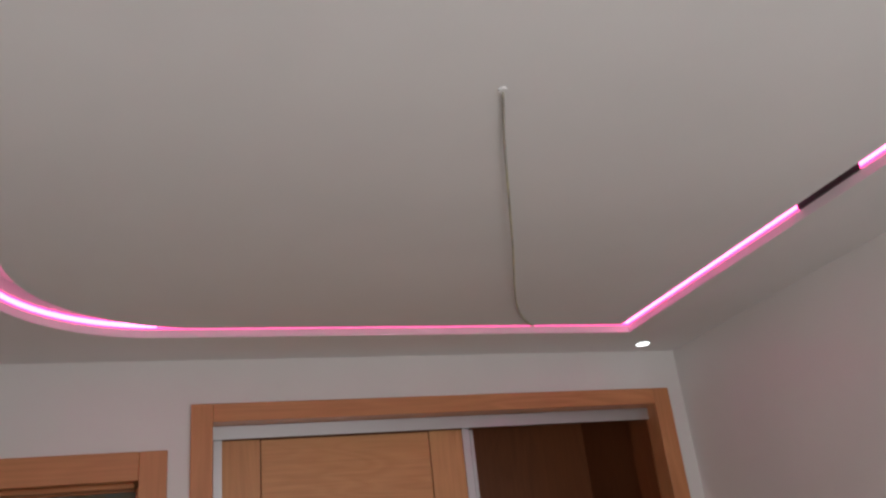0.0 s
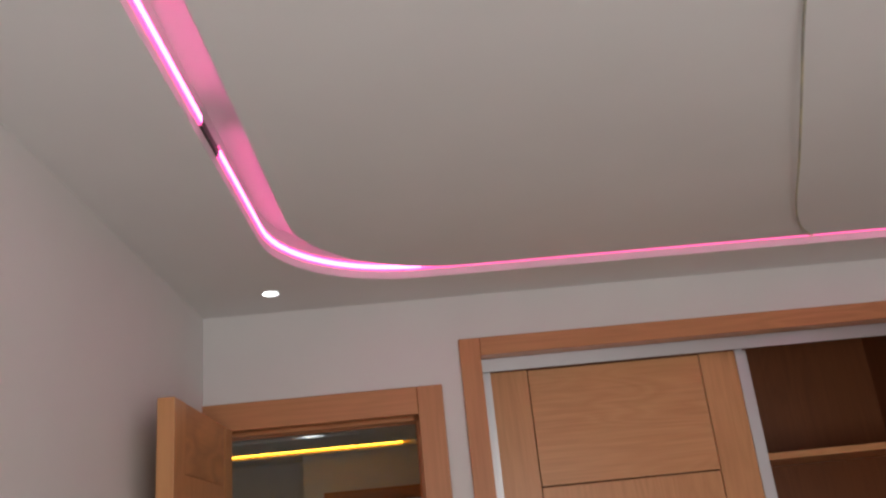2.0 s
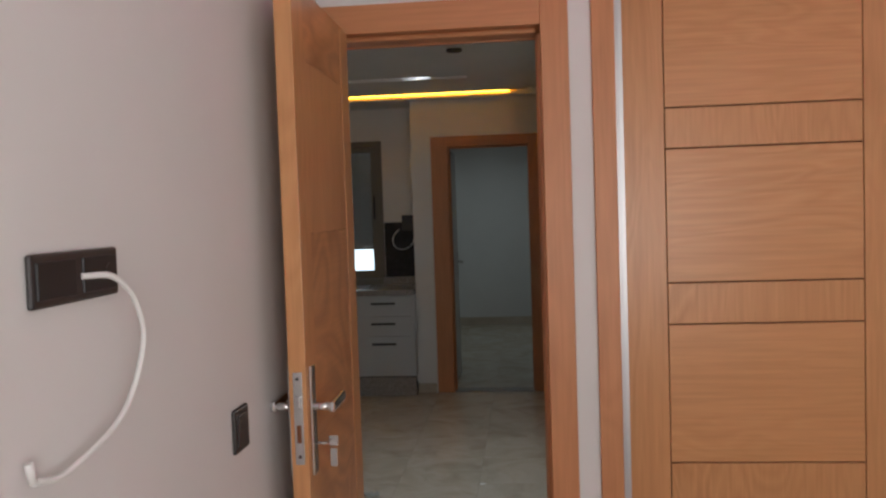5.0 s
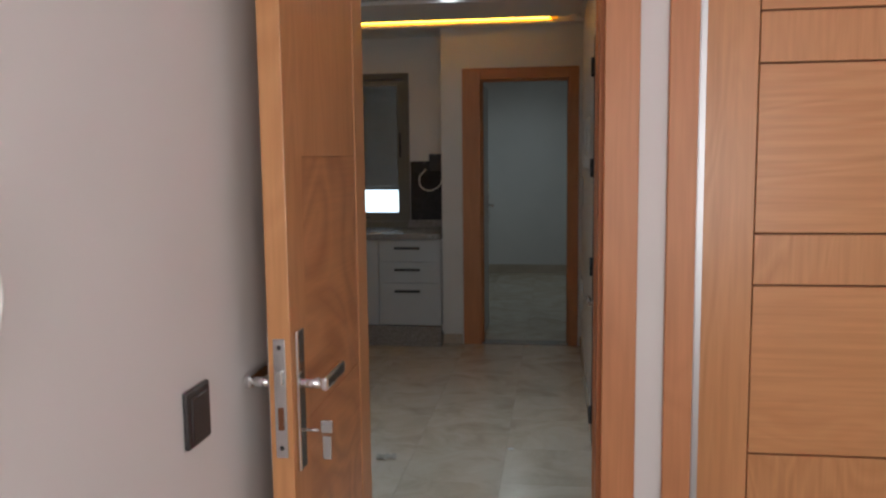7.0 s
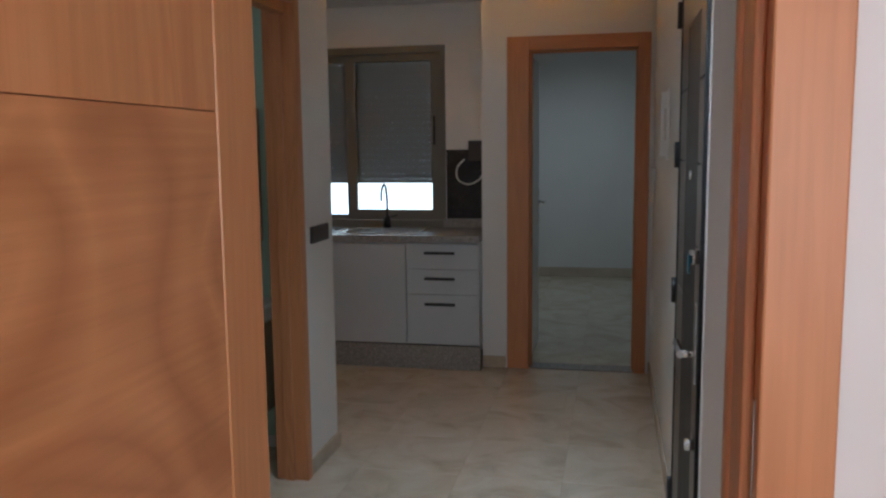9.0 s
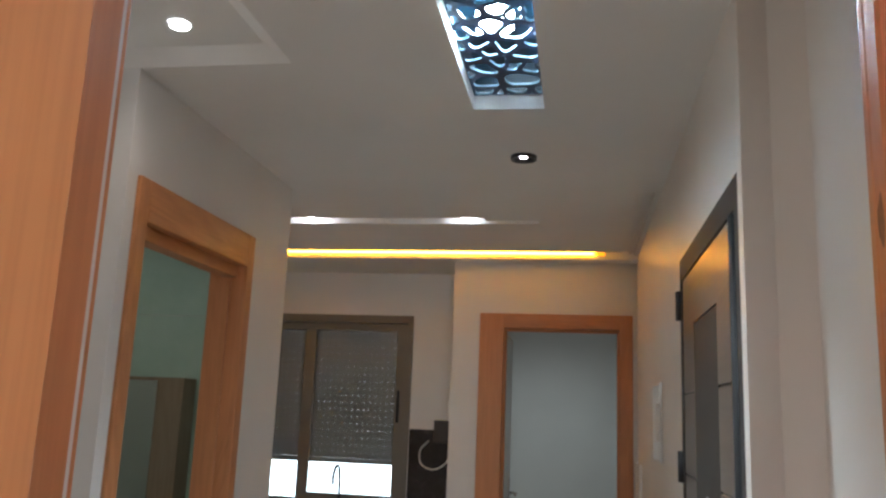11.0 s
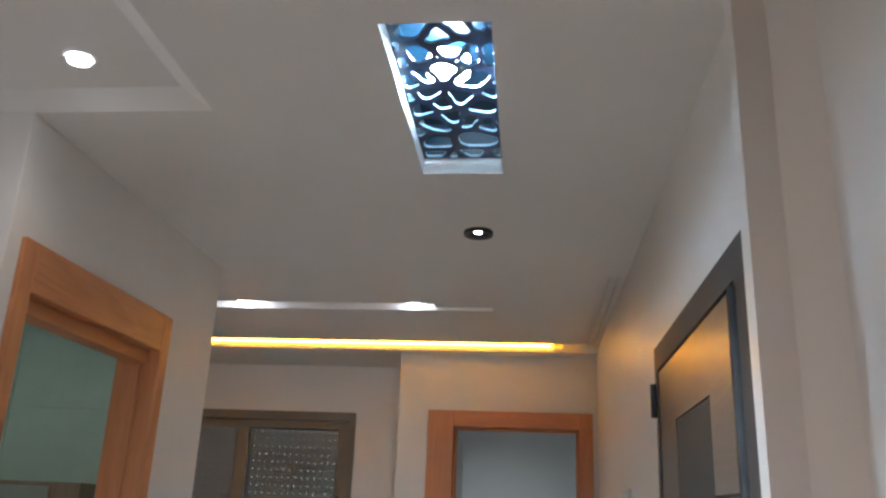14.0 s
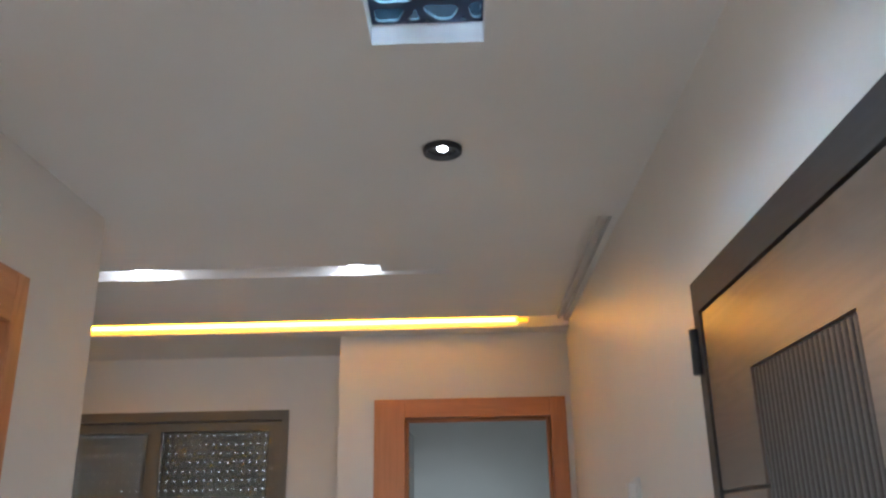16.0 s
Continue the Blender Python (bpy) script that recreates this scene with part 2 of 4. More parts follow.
def ring_strip(path, off, z0, z1, closed=False):
    """A thin upright band along a plan path, off thick to the left of the way."""
    bm = bmesh.new()
    n = len(path)
    rows = []
    for i, (x, y) in enumerate(path):
        a, b = path[max(i - 1, 0)], path[min(i + 1, n - 1)]
        d = Vector((b[0] - a[0], b[1] - a[1])).normalized()
        nx, ny = -d.y * off, d.x * off
        rows.append([bm.verts.new(c) for c in ((x, y, z0), (x, y, z1), (x + nx, y + ny, z1), (x + nx, y + ny, z0))])
    for a, b in zip(rows, rows[1:]):
        for k in range(4):
            bm.faces.new((a[k], b[k], b[(k + 1) % 4], a[(k + 1) % 4]))
    bm.faces.new(rows[0])
    bm.faces.new(rows[-1][::-1])
    bmesh.ops.recalc_face_normals(bm, faces=bm.faces)
    return bm


def structure(name, bm, mat, label, category):
    return tagged(part(name, bm, mat), label, category, kind="structure")


def boxes(*bs):
    bm = bmesh.new()
    for b in bs:
        add_box(bm, *b)
    return bm


# ---- structure: bedroom ----
XL, XR = -0.735, 1.81        # bedroom side walls
YW, YH = 0.012, 0.22         # wall between bedroom and hall, its two faces
ZC, ZT = 2.389, 2.474         # bedroom ceiling, and the top of its light channel
ZH = 2.413                   # hall ceiling
OL, OR = -0.745, -0.076      # bedroom doorway
TOP = 2.03

structure("wall_bedroom_left", box(XL - 0.15, XL, -3.6, YW, 0, 2.8), WALL, "white painted bedroom wall, satin finish", "wall")
structure("wall_bedroom_right", box(XR, XR + 0.15, -3.6, 0.70, 0, 2.8), WALL, "white painted bedroom wall, satin finish", "wall")
structure("wall_bedroom_back", boxes((XL - 0.15, -0.2, -3.75, -3.6, 0, 2.8), (1.2, XR + 0.15, -3.75, -3.6, 0, 2.8),
                                     (-0.2, 1.2, -3.75, -3.6, 0, 0.65), (-0.2, 1.2, -3.75, -3.6, 2.05, 2.8)), WALL, "unseen white painted back wall of the bedroom, window opening assumed", "wall")
structure("wall_bedroom_front", boxes((-4.6, OL - 0.02, YW, YH, 0, 2.8), (OL - 0.02, OR + 0.02, YW, YH, TOP + 0.02, 2.8),
                                      (OR + 0.02, 0.10, YW, YH, 0, 2.8), (0.10, 1.715, YW, YH, 2.215, 2.8), (1.715, XR, YW, YH, 0, 2.8)),
          WALL, "white painted wall round the doorway and wardrobe", "wall")
structure("wall_wardrobe_side", box(0.086, 0.103, YH, 1.096, 0, 2.8), STUCCO, "white stucco side wall beside the bedroom doorway", "wall")
structure("wall_return", prism([(-0.024, 1.05), (0.03, 1.05), (0.0865, 0.995), (0.0865, 1.0965), (-0.024, 1.0965)], 0, 2.8), STUCCO, "short white stucco return beside the entrance door", "wall")
structure("wall_wardrobe_back", box(0.10, XR + 0.15, 0.70, 0.82, 0, 2.8), WALL, "plain wall behind the wardrobe", "wall")

# ceiling of the bedroom: border and middle panel with a light channel between them, one corner rounded
ex0, ex1, ey0, ey1, rad = -0.432, 1.497, -3.2, -0.225, 0.40
edge = [(ex0 + rad - rad * math.cos(a), ey1 - rad + rad * math.sin(a)) for a in [i * math.pi / 2 / 14 for i in range(15)]]
edge_path = [(ex0, ey0)] + edge + [(ex1, ey1), (ex1, ey0)]
bm = bmesh.new()
bx0, bx1, by0, by1 = XL, XR, -3.6, YW


def border_quad(bm, pts, z0, z1):
    lo = [bm.verts.new((x, y, z0)) for x, y in pts]
    hi = [bm.verts.new((x, y, z1)) for x, y in pts]
    bm.faces.new(lo[::-1])
    bm.faces.new(hi)
    for i in range(len(pts)):
        j = (i + 1) % len(pts)
        bm.faces.new((lo[i], lo[j], hi[j], hi[i]))


border_quad(bm, [(bx0, by0), (bx1, by0), (bx1, ey0), (bx0, ey0)], ZC, ZT)
border_quad(bm, [(ex1, ey0), (bx1, ey0), (bx1, by1), (ex1, by1)], ZC, ZT)
border_quad(bm, [(bx0, ey0), (ex0, ey0), (ex0, ey1 - rad), (bx0, ey1 - rad)], ZC, ZT)
border_quad(bm, [(ex0 + rad, ey1), (ex1, ey1), (ex1, by1), (ex0 + rad, by1)], ZC, ZT)
border_quad(bm, [(bx0, ey1 - rad)] + edge + [(ex0 + rad, by1), (bx0, by1)], ZC, ZT)
structure("ceiling_bedroom_border", bm, CEIL, "lowered white plaster border with a rounded corner", "ceiling")
structure("ceiling_bedroom", box(XL, XR, -3.6, YW, ZT, ZT + 0.12), CEIL, "white plaster above the light channel", "ceiling")
ix0, ix1, iy0, iy1, irad = ex0 + 0.085, ex1 - 0.075, ey0 + 0.085, ey1 - 0.085, 0.44
inner_corner = [(ix0 + irad - irad * math.cos(a), iy1 - irad + irad * math.sin(a)) for a in [i * math.pi / 2 / 18 for i in range(19)]]
structure("ceiling_bedroom_middle", prism(([(ix0, iy0)] + inner_corner + [(ix1, iy1), (ix1, iy0)])[::-1], ZC, ZT - 0.002), CEIL, "flat white plaster middle panel of the ceiling", "ceiling")
structure("floor_bedroom", box(XL - 0.15, XR + 0.15, -3.75, YH, -0.12, 0.0), TILE, "cream tiled bedroom floor", "floor")


# ---- structure: hall, kitchen, bathroom, far room ----
HX, BX, BY0, BY1 = 0.0, -1.517, 1.478, 2.72
FY, KY, KX = 4.263, 4.712, -1.055
structure("wall_hall_right", boxes((HX, HX + 0.15, 1.096, 1.215, 0, 2.8), (HX, HX + 0.15, 1.215, 2.09, 1.98, 2.8), (HX, HX + 0.15, 2.09, FY, 0, 2.8)),
          STUCCO, "warm white stucco wall of the hall", "wall")
structure("wall_far", boxes((KX, -0.775, FY, FY + 0.14, 0, 2.8), (-0.775, -0.075, FY, FY + 0.14, 2.025, 2.8), (-0.075, 1.7, FY, FY + 0.14, 0, 2.8),
                            (KX, KX + 0.12, FY + 0.14, KY, 0, 2.8)), WALL, "white painted wall round the far doorway", "wall")
WX0, WX1, WZ0, WZ1 = -2.64, -1.378, 0.865, 2.117
structure("wall_kitchen", boxes((-4.6, WX0, KY, KY + 0.2, 0, 2.8), (WX1, KX + 0.12, KY, KY + 0.2, 0, 2.8), (WX0, WX1, KY, KY + 0.2, 0, WZ0), (WX0, WX1, KY, KY + 0.2, WZ1, 2.8)),
          WALL, "white painted kitchen wall with a window", "wall")
DY0, DY1 = 1.577, 2.294
structure("wall_bathroom", boxes((BX - 0.12, BX, BY0, DY0 - 0.015, 0, 2.8), (BX - 0.12, BX, DY0 - 0.015, DY1 + 0.015, 2.02, 2.8), (BX - 0.12, BX, DY1 + 0.015, BY1, 0, 2.8),
                                 (-3.4, BX - 0.12, BY0, BY0 + 0.07, 0, 2.8), (-3.4, BX - 0.12, BY1 - 0.07, BY1, 0, 2.8), (-3.4, -3.3, BY0 + 0.07, BY1 - 0.07, 0, 2.8)),
          WALL, "white painted wall round the bathroom doorway", "wall")
# wall out of view; its window opening is added for the fill lamp
structure("wall_living_left", boxes((-4.6, -4.48, YH, 0.33, 0, 2.8), (-4.6, -4.48, 1.39, KY, 0, 2.8), (-4.6, -4.48, 0.33, 1.39, 0, 0.7), (-4.6, -4.48, 0.33, 1.39, 2.0, 2.8)),
          WALL, "unseen white living room wall, opening added for the fill lamp", "wall")
structure("wall_far_room", boxes((-1.35, -1.2, KY + 0.2, 8.3, 0, 2.8), (-1.2, 1.7, 8.14, 8.3, 0, 2.8), (1.55, 1.7, FY + 0.14, 8.14, 0, 2.8)), WALL, "pale far room walls", "wall")
structure("ceiling_far_room", box(-1.35, 1.7, FY + 0.14, 8.3, 2.55, 2.65), CEIL, "white far room ceiling", "ceiling")

# hall ceiling: sheet with a lamp box, a slot, light channels and a shallow tray
SX0, SX1, SY0, SY1 = -0.640, -0.424, 1.148, 1.852
CH0, CH1 = 4.03, 4.15          # channel of the amber strip
TX, TY = -1.082, 1.480        # tray corner
SL0, SL1, SLX = 3.232, 3.35, -0.516
UP = 2.52
bm = boxes((TX, SX0, YH, SY1, ZH, UP), (SX1, 0.10, YH, SY1, ZH, UP), (SX0, SX1, YH, SY0, ZH, UP),
           (-4.6, 0.02, SY1, 2.805, ZH, UP), (-4.6, TX, TY, SY1, ZH, UP),
           (-4.6, -0.098, 2.805, SL0, ZH, UP), (SLX, -0.098, SL0, SL1, ZH, UP), (-4.6, -2.3, SL0, SL1, ZH, UP), (-4.6, -0.098, SL1, CH0, ZH, UP),
           (-4.6, 0.02, CH1, KY, 2.393, UP), (-0.022, 0.02, 2.805, CH1, ZH + 0.006, UP), (-0.098, -0.022, 2.805, CH1, ZH + 0.032, UP), (-0.052, -0.040, 2.805, CH1, ZH + 0.016, ZH + 0.034))
structure("ceiling_hall", bm, CEIL, "white plaster false ceiling with recesses", "ceiling")
structure("ceiling_hall_upper", boxes((-4.6, SX0 - 0.03, YH, 4.8, UP, UP + 0.1), (SX1 + 0.03, 0.10, YH, 4.8, UP, UP + 0.1), (SX0 - 0.03, SX1 + 0.03, YH, SY0 - 0.03, UP, UP + 0.1),
                                      (SX0 - 0.03, SX1 + 0.03, SY1 + 0.03, 4.8, UP, UP + 0.1)), CEIL, "white plaster above the recesses", "ceiling")
bm = bmesh.new()
q = [bm.verts.new(c) for c in ((-4.6, TY, ZH), (TX, TY, ZH), (TX, YH, ZH), (TX - 0.06, YH, ZH + 0.035), (TX - 0.06, TY - 0.05, ZH + 0.035), (-4.6, TY - 0.05, ZH + 0.035), (-4.6, YH, ZH + 0.035))]
bm.faces.new((q[0], q[1], q[4], q[5]))
bm.faces.new((q[1], q[2], q[3], q[4]))
bm.faces.new((q[5], q[4], q[3], q[6]))
bmesh.ops.recalc_face_normals(bm, faces=bm.faces)
structure("ceiling_tray", bm, CEIL, "shallow ceiling tray with a sloping edge", "ceiling")
FLOOR = structure("floor_hall", box(-4.6, 1.7, YH, 8.3, -0.12, -0.004), GROUT, "cream polished ceramic floor tiles, pale joints", "floor")


def skirting(*b):
    structure("baseboard", box(*b, 0.003), SKIRT, "cream ceramic baseboard", "baseboard")


skirting(-0.012, HX, 2.16, FY, 0, 0.075)
skirting(BX, BX + 0.012, 2.35, BY1, 0, 0.075)
skirting(BX, BX + 0.012, BY0, 1.525, 0, 0.075)
skirting(-3.4, BX + 0.012, BY1, BY1 + 0.012, 0, 0.075)
skirting(KX, -0.905, FY - 0.012, FY, 0, 0.075)
skirting(-1.2, 1.55, 8.128, 8.14, 0, 0.10)
skirting(-1.2, -1.188, 5.0, 8.128, 0, 0.10)


# ---- doors ----
def casing_y(name, x0, x1, y0, y1, top, w, face, label, far=None):
    """A door frame in a wall across y: lining with a stop, and casings on the side face (-1: towards -y)."""
    d = thing(name, (x0, y0, 0), label, "door frame", kind="structure")
    part("lining", box(x0 - 0.02, x0, y0, y1 - (0.035 if face < 0 else 0), 0, top, 0.002), CAS_Z, d)
    part("lining", box(x1, x1 + 0.02, y0, y1, 0, top, 0.002), CAS_Z, d)
    part("lining", box(x0 - 0.02, x1 + 0.02, y0, y1, top, top + 0.02, 0.002), CAS_X, d)
    ym = y0 + 0.045 if face < 0 else y1 - 0.045
    s0, s1 = (ym, ym + 0.038) if face < 0 else (ym - 0.038, ym)
    part("stop", box(x0, x0 + 0.016, s0, s1, 0, top, 0.006), CAS_Z, d)
    if face < 0:
        part("stop", box(x1 - 0.013, x1, s0, y1 - 0.080, 0, top - 0.017, 0.004), CAS_Z, d)
        part("bead", box(x1 - 0.017, x1, y1 - 0.074, y1 - 0.036, 0, top, 0.008), CAS_Z, d)
    else:
        part("stop", box(x1 - 0.016, x1, s0, s1, 0, top, 0.006), CAS_Z, d)
    part("stop", box(x0 + 0.016, x1 - 0.016, s0, s1, top - 0.016, top, 0.006), CAS_X, d)
    for y, s in ((y0, -1), (y1, 1)):
        a, b = (y - 0.012, y + 0.004) if s < 0 else (y - 0.004, y + 0.012)
        wl, wr = (w if s == -1 or far is None else far)
        part("casing", box(x0 - wl, x0 + (-0.022 if face < 0 < s else 0.004), a, b, 0, top + 0.08, 0.003), CAS_Z, d)
        part("casing", box(x1 - 0.004, x1 + wr, a, b, 0, top + 0.08, 0.003), CAS_Z, d)
        part("casing", box(x0 + 0.004, x1 - 0.004, a, b, top - 0.004, top + 0.08, 0.003), CAS_X, d)
    return d


D1 = casing_y("door_1", OL, OR, YW, YH, TOP, (0.010, 0.076), -1, "oak door frame of the bedroom doorway", (0.08, 0.05))
# small dark knot and strike plate on the lining
kn = bmesh.new()
ring = [kn.verts.new((OR - 0.0008, 0.190 + 0.009 * math.cos(a) * (1 + 0.25 * math.sin(3 * a)), 1.70 + 0.022 * math.sin(a) * (1 + 0.2 * math.cos(2 * a)))) for a in [k * math.pi / 9 for k in range(18)]]
kn.faces.new(ring)
part("knot", kn, KNOT, D1, "dark knot in the wood")
kn = bmesh.new()
ring = [kn.verts.new((OR - 0.0174, 0.166 + 0.007 * math.cos(a), 1.668 + 0.020 * math.sin(a) * (1 + 0.2 * math.cos(3 * a)))) for a in [k * math.pi / 9 for k in range(18)]]
kn.faces.new(ring)
part("knot", kn, KNOT, D1, "dark knot in the wood")
part("strike_plate", box(OR - 0.002, OR + 0.001, 0.045, 0.065, 0.93, 1.13, 0.001), STEEL, D1, "steel strike plate")


def lever(parent, px, y, z, s, swing):
    """A lever handle on a long plate on the face x = px, standing out towards s."""
    pl = part("handle_plate", box(min(px, px + s * 0.008), max(px, px + s * 0.008), y - 0.019, y + 0.019, z - 0.125, z + 0.125, 0.003), CHROME, parent, "brushed chrome plate")
    part("lever", rod((px, y, z + 0.03), (px + s * 0.05, y, z + 0.03), 0.009), CHROME, pl, "chrome lever")
    part("lever", box(min(px + s * 0.041, px + s * 0.056), max(px + s * 0.041, px + s * 0.056), min(y - 0.01, y + swing), max(y + 0.01, y + swing), z + 0.018, z + 0.042, 0.005), CHROME, pl, "flat chrome lever")
    return pl


# bedroom door, open into the room along the left wall
LX0, LX1, LY0, LY1, LZ = -0.674, -0.634, -0.624, -0.004, 2.028
LEAF = thing("bedroom_door", (-0.654, -0.004, 0), "oak veneered door with inlaid panels, standing open along the wall", "door")
sty = 0.10
part("stile", box(LX0, LX1, LY0, LY0 + sty, 0.008, LZ, 0.002), OAK_Z, LEAF)
part("stile", box(LX0, LX1, LY1 - sty, LY1, 0.008, LZ, 0.002), OAK_Z, LEAF)
zs = [0.008, 0.50, 0.98, 1.457, 1.86, LZ]
for i, (a, b) in enumerate(zip(zs, zs[1:])):
    part("panel", box(LX0 + 0.001, LX1 - 0.001, LY0 + sty + 0.0015, LY1 - sty - 0.0015, a + 0.0005, b - 0.0005, 0.0006), OAK_Z if i == 3 else OAK_SWIRL, LEAF)
part("core", box(LX0 + 0.004, LX1 - 0.004, LY0 + 0.02, LY1 - 0.02, 0.02, LZ - 0.02), GROOVE, LEAF)
HZ = 1.034
pl = lever(LEAF, LX1, LY0 + 0.036, HZ, 1, 0.12)
lever(LEAF, LX0, LY0 + 0.036, HZ, -1, 0.12)
part("lock_plate", box((LX0 + LX1) / 2 - 0.011, (LX0 + LX1) / 2 + 0.011, LY0 - 0.002, LY0 + 0.002, 0.94, 1.150, 0.0015), STEEL, LEAF, "steel lock faceplate")
part("latch", box((LX0 + LX1) / 2 - 0.006, (LX0 + LX1) / 2 + 0.006, LY0 - 0.011, LY0, 1.07, 1.095, 0.002), STEEL, LEAF, "spring latch")
part("bolt", box((LX0 + LX1) / 2 - 0.005, (LX0 + LX1) / 2 + 0.005, LY0 - 0.004, LY0, 0.99, 1.03, 0.001), GROOVE, LEAF, "deadbolt slot")
for z in (1.135, 0.958):
    part("screw", rod(((LX0 + LX1) / 2, LY0 - 0.003, z), ((LX0 + LX1) / 2, LY0, z), 0.004, 10), DARK, LEAF)
key = part("key", rod((LX1 + 0.008, LY0 + 0.036, HZ - 0.055), (LX1 + 0.035, LY0 + 0.036, HZ - 0.055), 0.003, 8), STEEL, pl, "key in the lock")
part("key_bow", box(LX1 + 0.033, LX1 + 0.055, LY0 + 0.053, LY0 + 0.057, HZ - 0.067, HZ - 0.043, 0.002), STEEL, pl, "key bow")
part("key_tag", box(LX1 + 0.036, LX1 + 0.052, LY0 + 0.0535, LY0 + 0.0565, HZ - 0.115, HZ - 0.072, 0.001), STEEL, pl, "spare keys hanging")
for z in (0.25, 1.05, 1.8):
    part("hinge", rod((LX0 - 0.004, LY1 + 0.006, z - 0.045), (LX0 - 0.004, LY1 + 0.006, z + 0.045), 0.006, 10), STEEL, LEAF)

# the leaf hangs a little off parallel to the wall
LEAF.location.x -= 0.010
LEAF.rotation_euler.z = radians(0.92)

# far doorway and its open leaf
D2 = casing_y("door_2", -0.757, -0.095, FY, FY + 0.14, 2.012, (0.136, 0.068), 1, "oak door frame of the far room")
part("threshold", box(-0.757, -0.095, FY, FY + 0.14, -0.003, 0.006, 0.002), GRANITE, D2, "dark stone threshold")
FL = thing("far_room_door", (-0.75, FY + 0.16, 0), "open oak door turned into the far room", "door")
part("leaf", box(-0.802, -0.762, FY + 0.155, FY + 0.77, 0.008, 2.0, 0.003), WHITE, FL, "pale door leaf")
lever(FL, -0.762, FY + 0.71, 1.0, 1, -0.11)

# bathroom doorway
D3 = thing("door_3", (BX, DY0, 0), "oak door frame of the bathroom doorway", "door frame", kind="structure")
for y0, y1 in ((DY0 - 0.015, DY0), (DY1, DY1 + 0.015)):
    part("lining", box(BX - 0.13, BX, y0, y1, 0, 2.02, 0.002), CAS_Z, D3)
part("lining", box(BX - 0.13, BX, DY0, DY1, 2.005, 2.02, 0.002), CAS_Y, D3)
part("stop", box(BX - 0.085, BX - 0.025, DY0, DY1, 1.962, 2.005, 0.003), CAS_Y, D3)
part("stop", box(BX - 0.085, BX - 0.045, DY1 - 0.013, DY1, 0, 1.961, 0.002), CAS_Z, D3)
part("stop", box(BX - 0.085, BX - 0.045, DY0, DY0 + 0.013, 0, 1.961, 0.002), CAS_Z, D3)
part("casing", box(BX, BX + 0.014, DY0 - 0.051, DY0 + 0.004, 0, 2.12, 0.003), CAS_Z, D3)
part("casing", box(BX, BX + 0.014, DY1 - 0.004, DY1 + 0.05, 0, 2.12, 0.003), CAS_Z, D3)
part("casing", box(BX, BX + 0.014, DY0 + 0.004, DY1 - 0.004, 2.001, 2.12, 0.003), CAS_Y, D3)

# entrance door, dark laminate
ED = thing("entrance_door", (0.02, 1.6, 0), "dark wood-grain armoured entrance door with ribbed panel, closed", "door")
e0, e1 = 1.279, 2.082
frm = part("frame", boxes((-0.012, 0.03, 1.098, 1.215, 0, 2.006), (-0.012, 0.03, 1.215, 2.135, 1.941, 2.006), (-0.012, 0.03, 2.095, 2.135, 0, 1.941)), FRAMEDARK, ED, "charcoal wood-grain frame")
part("leaf", box(-0.004, 0.05, e0 - 0.07, e1 + 0.010, 0.01, 1.940, 0.003), BLACK, ED, "black leaf core")
gz = [0.012, 0.30, 0.62, 0.94, 1.14, 1.37, 1.60, 1.945]
for a, b in zip(gz, gz[1:]):
    if a >= 1.59:
        part("panel", boxes((-0.010, 0.0, e0, e1, 1.785, 1.934), (-0.010, 0.0, 1.850, e1, a, 1.785), (-0.010, 0.0, e0, 1.464, a, 1.785)), BLACKWOOD, ED, "wood-grain panel round the ribs")
    else:
        part("panel", box(-0.010, 0.0, 1.850, e1, a, b - 0.006, 0.002), BLACKWOOD, ED)
        part("panel", box(-0.010, 0.0, e0, 1.464, a, b - 0.006, 0.002), BLACKWOOD, ED)
for i in range(22):
    y = 1.468 + i * 0.0172
    part("rib", box(-0.0095, 0.0, y, y + 0.0118, 0.25, 1.781, 0.003), RIB, ED)
part("edge_bar", rod((-0.006, 1.222, 0.03), (-0.006, 1.222, 1.93), 0.016, 16), MATTE, ED, "black rounded edge seal")
for z in (1.865, 1.385, 0.9, 0.15):
    part("hinge", rod((-0.016, 2.128, z - 0.045), (-0.016, 2.128, z + 0.045), 0.011, 12), BLACK, ED)
hp = part("handle_plate", box(-0.018, -0.010, 1.32, 1.36, 0.78, 1.0, 0.003), CHROME, ED, "chrome handle plate")
part("lever", rod((-0.06, 1.34, 0.86), (-0.012, 1.34, 0.86), 0.010), CHROME, hp)
part("lever", rod((-0.055, 1.33, 0.86), (-0.055, 1.47, 0.86), 0.010), CHROME, hp)
part("lock_knob", rod((-0.035, 1.36, 1.12), (-0.01, 1.36, 1.12), 0.02), CHROME, ED, "chrome thumb turn")
part("lock_tag", box(-0.040, -0.036, 1.33, 1.36, 1.08, 1.13, 0.001), material("blue_film", (0.03, 0.22, 0.33), 0.4), ED, "blue protective film")
part("peephole", rod((-0.018, 1.62, 1.33), (-0.008, 1.62, 1.33), 0.014), CHROME, ED, "chrome peephole")
part("lock_knob", rod((-0.035, 1.36, 0.60), (-0.01, 1.36, 0.60), 0.016), CHROME, ED, "small chrome knob")

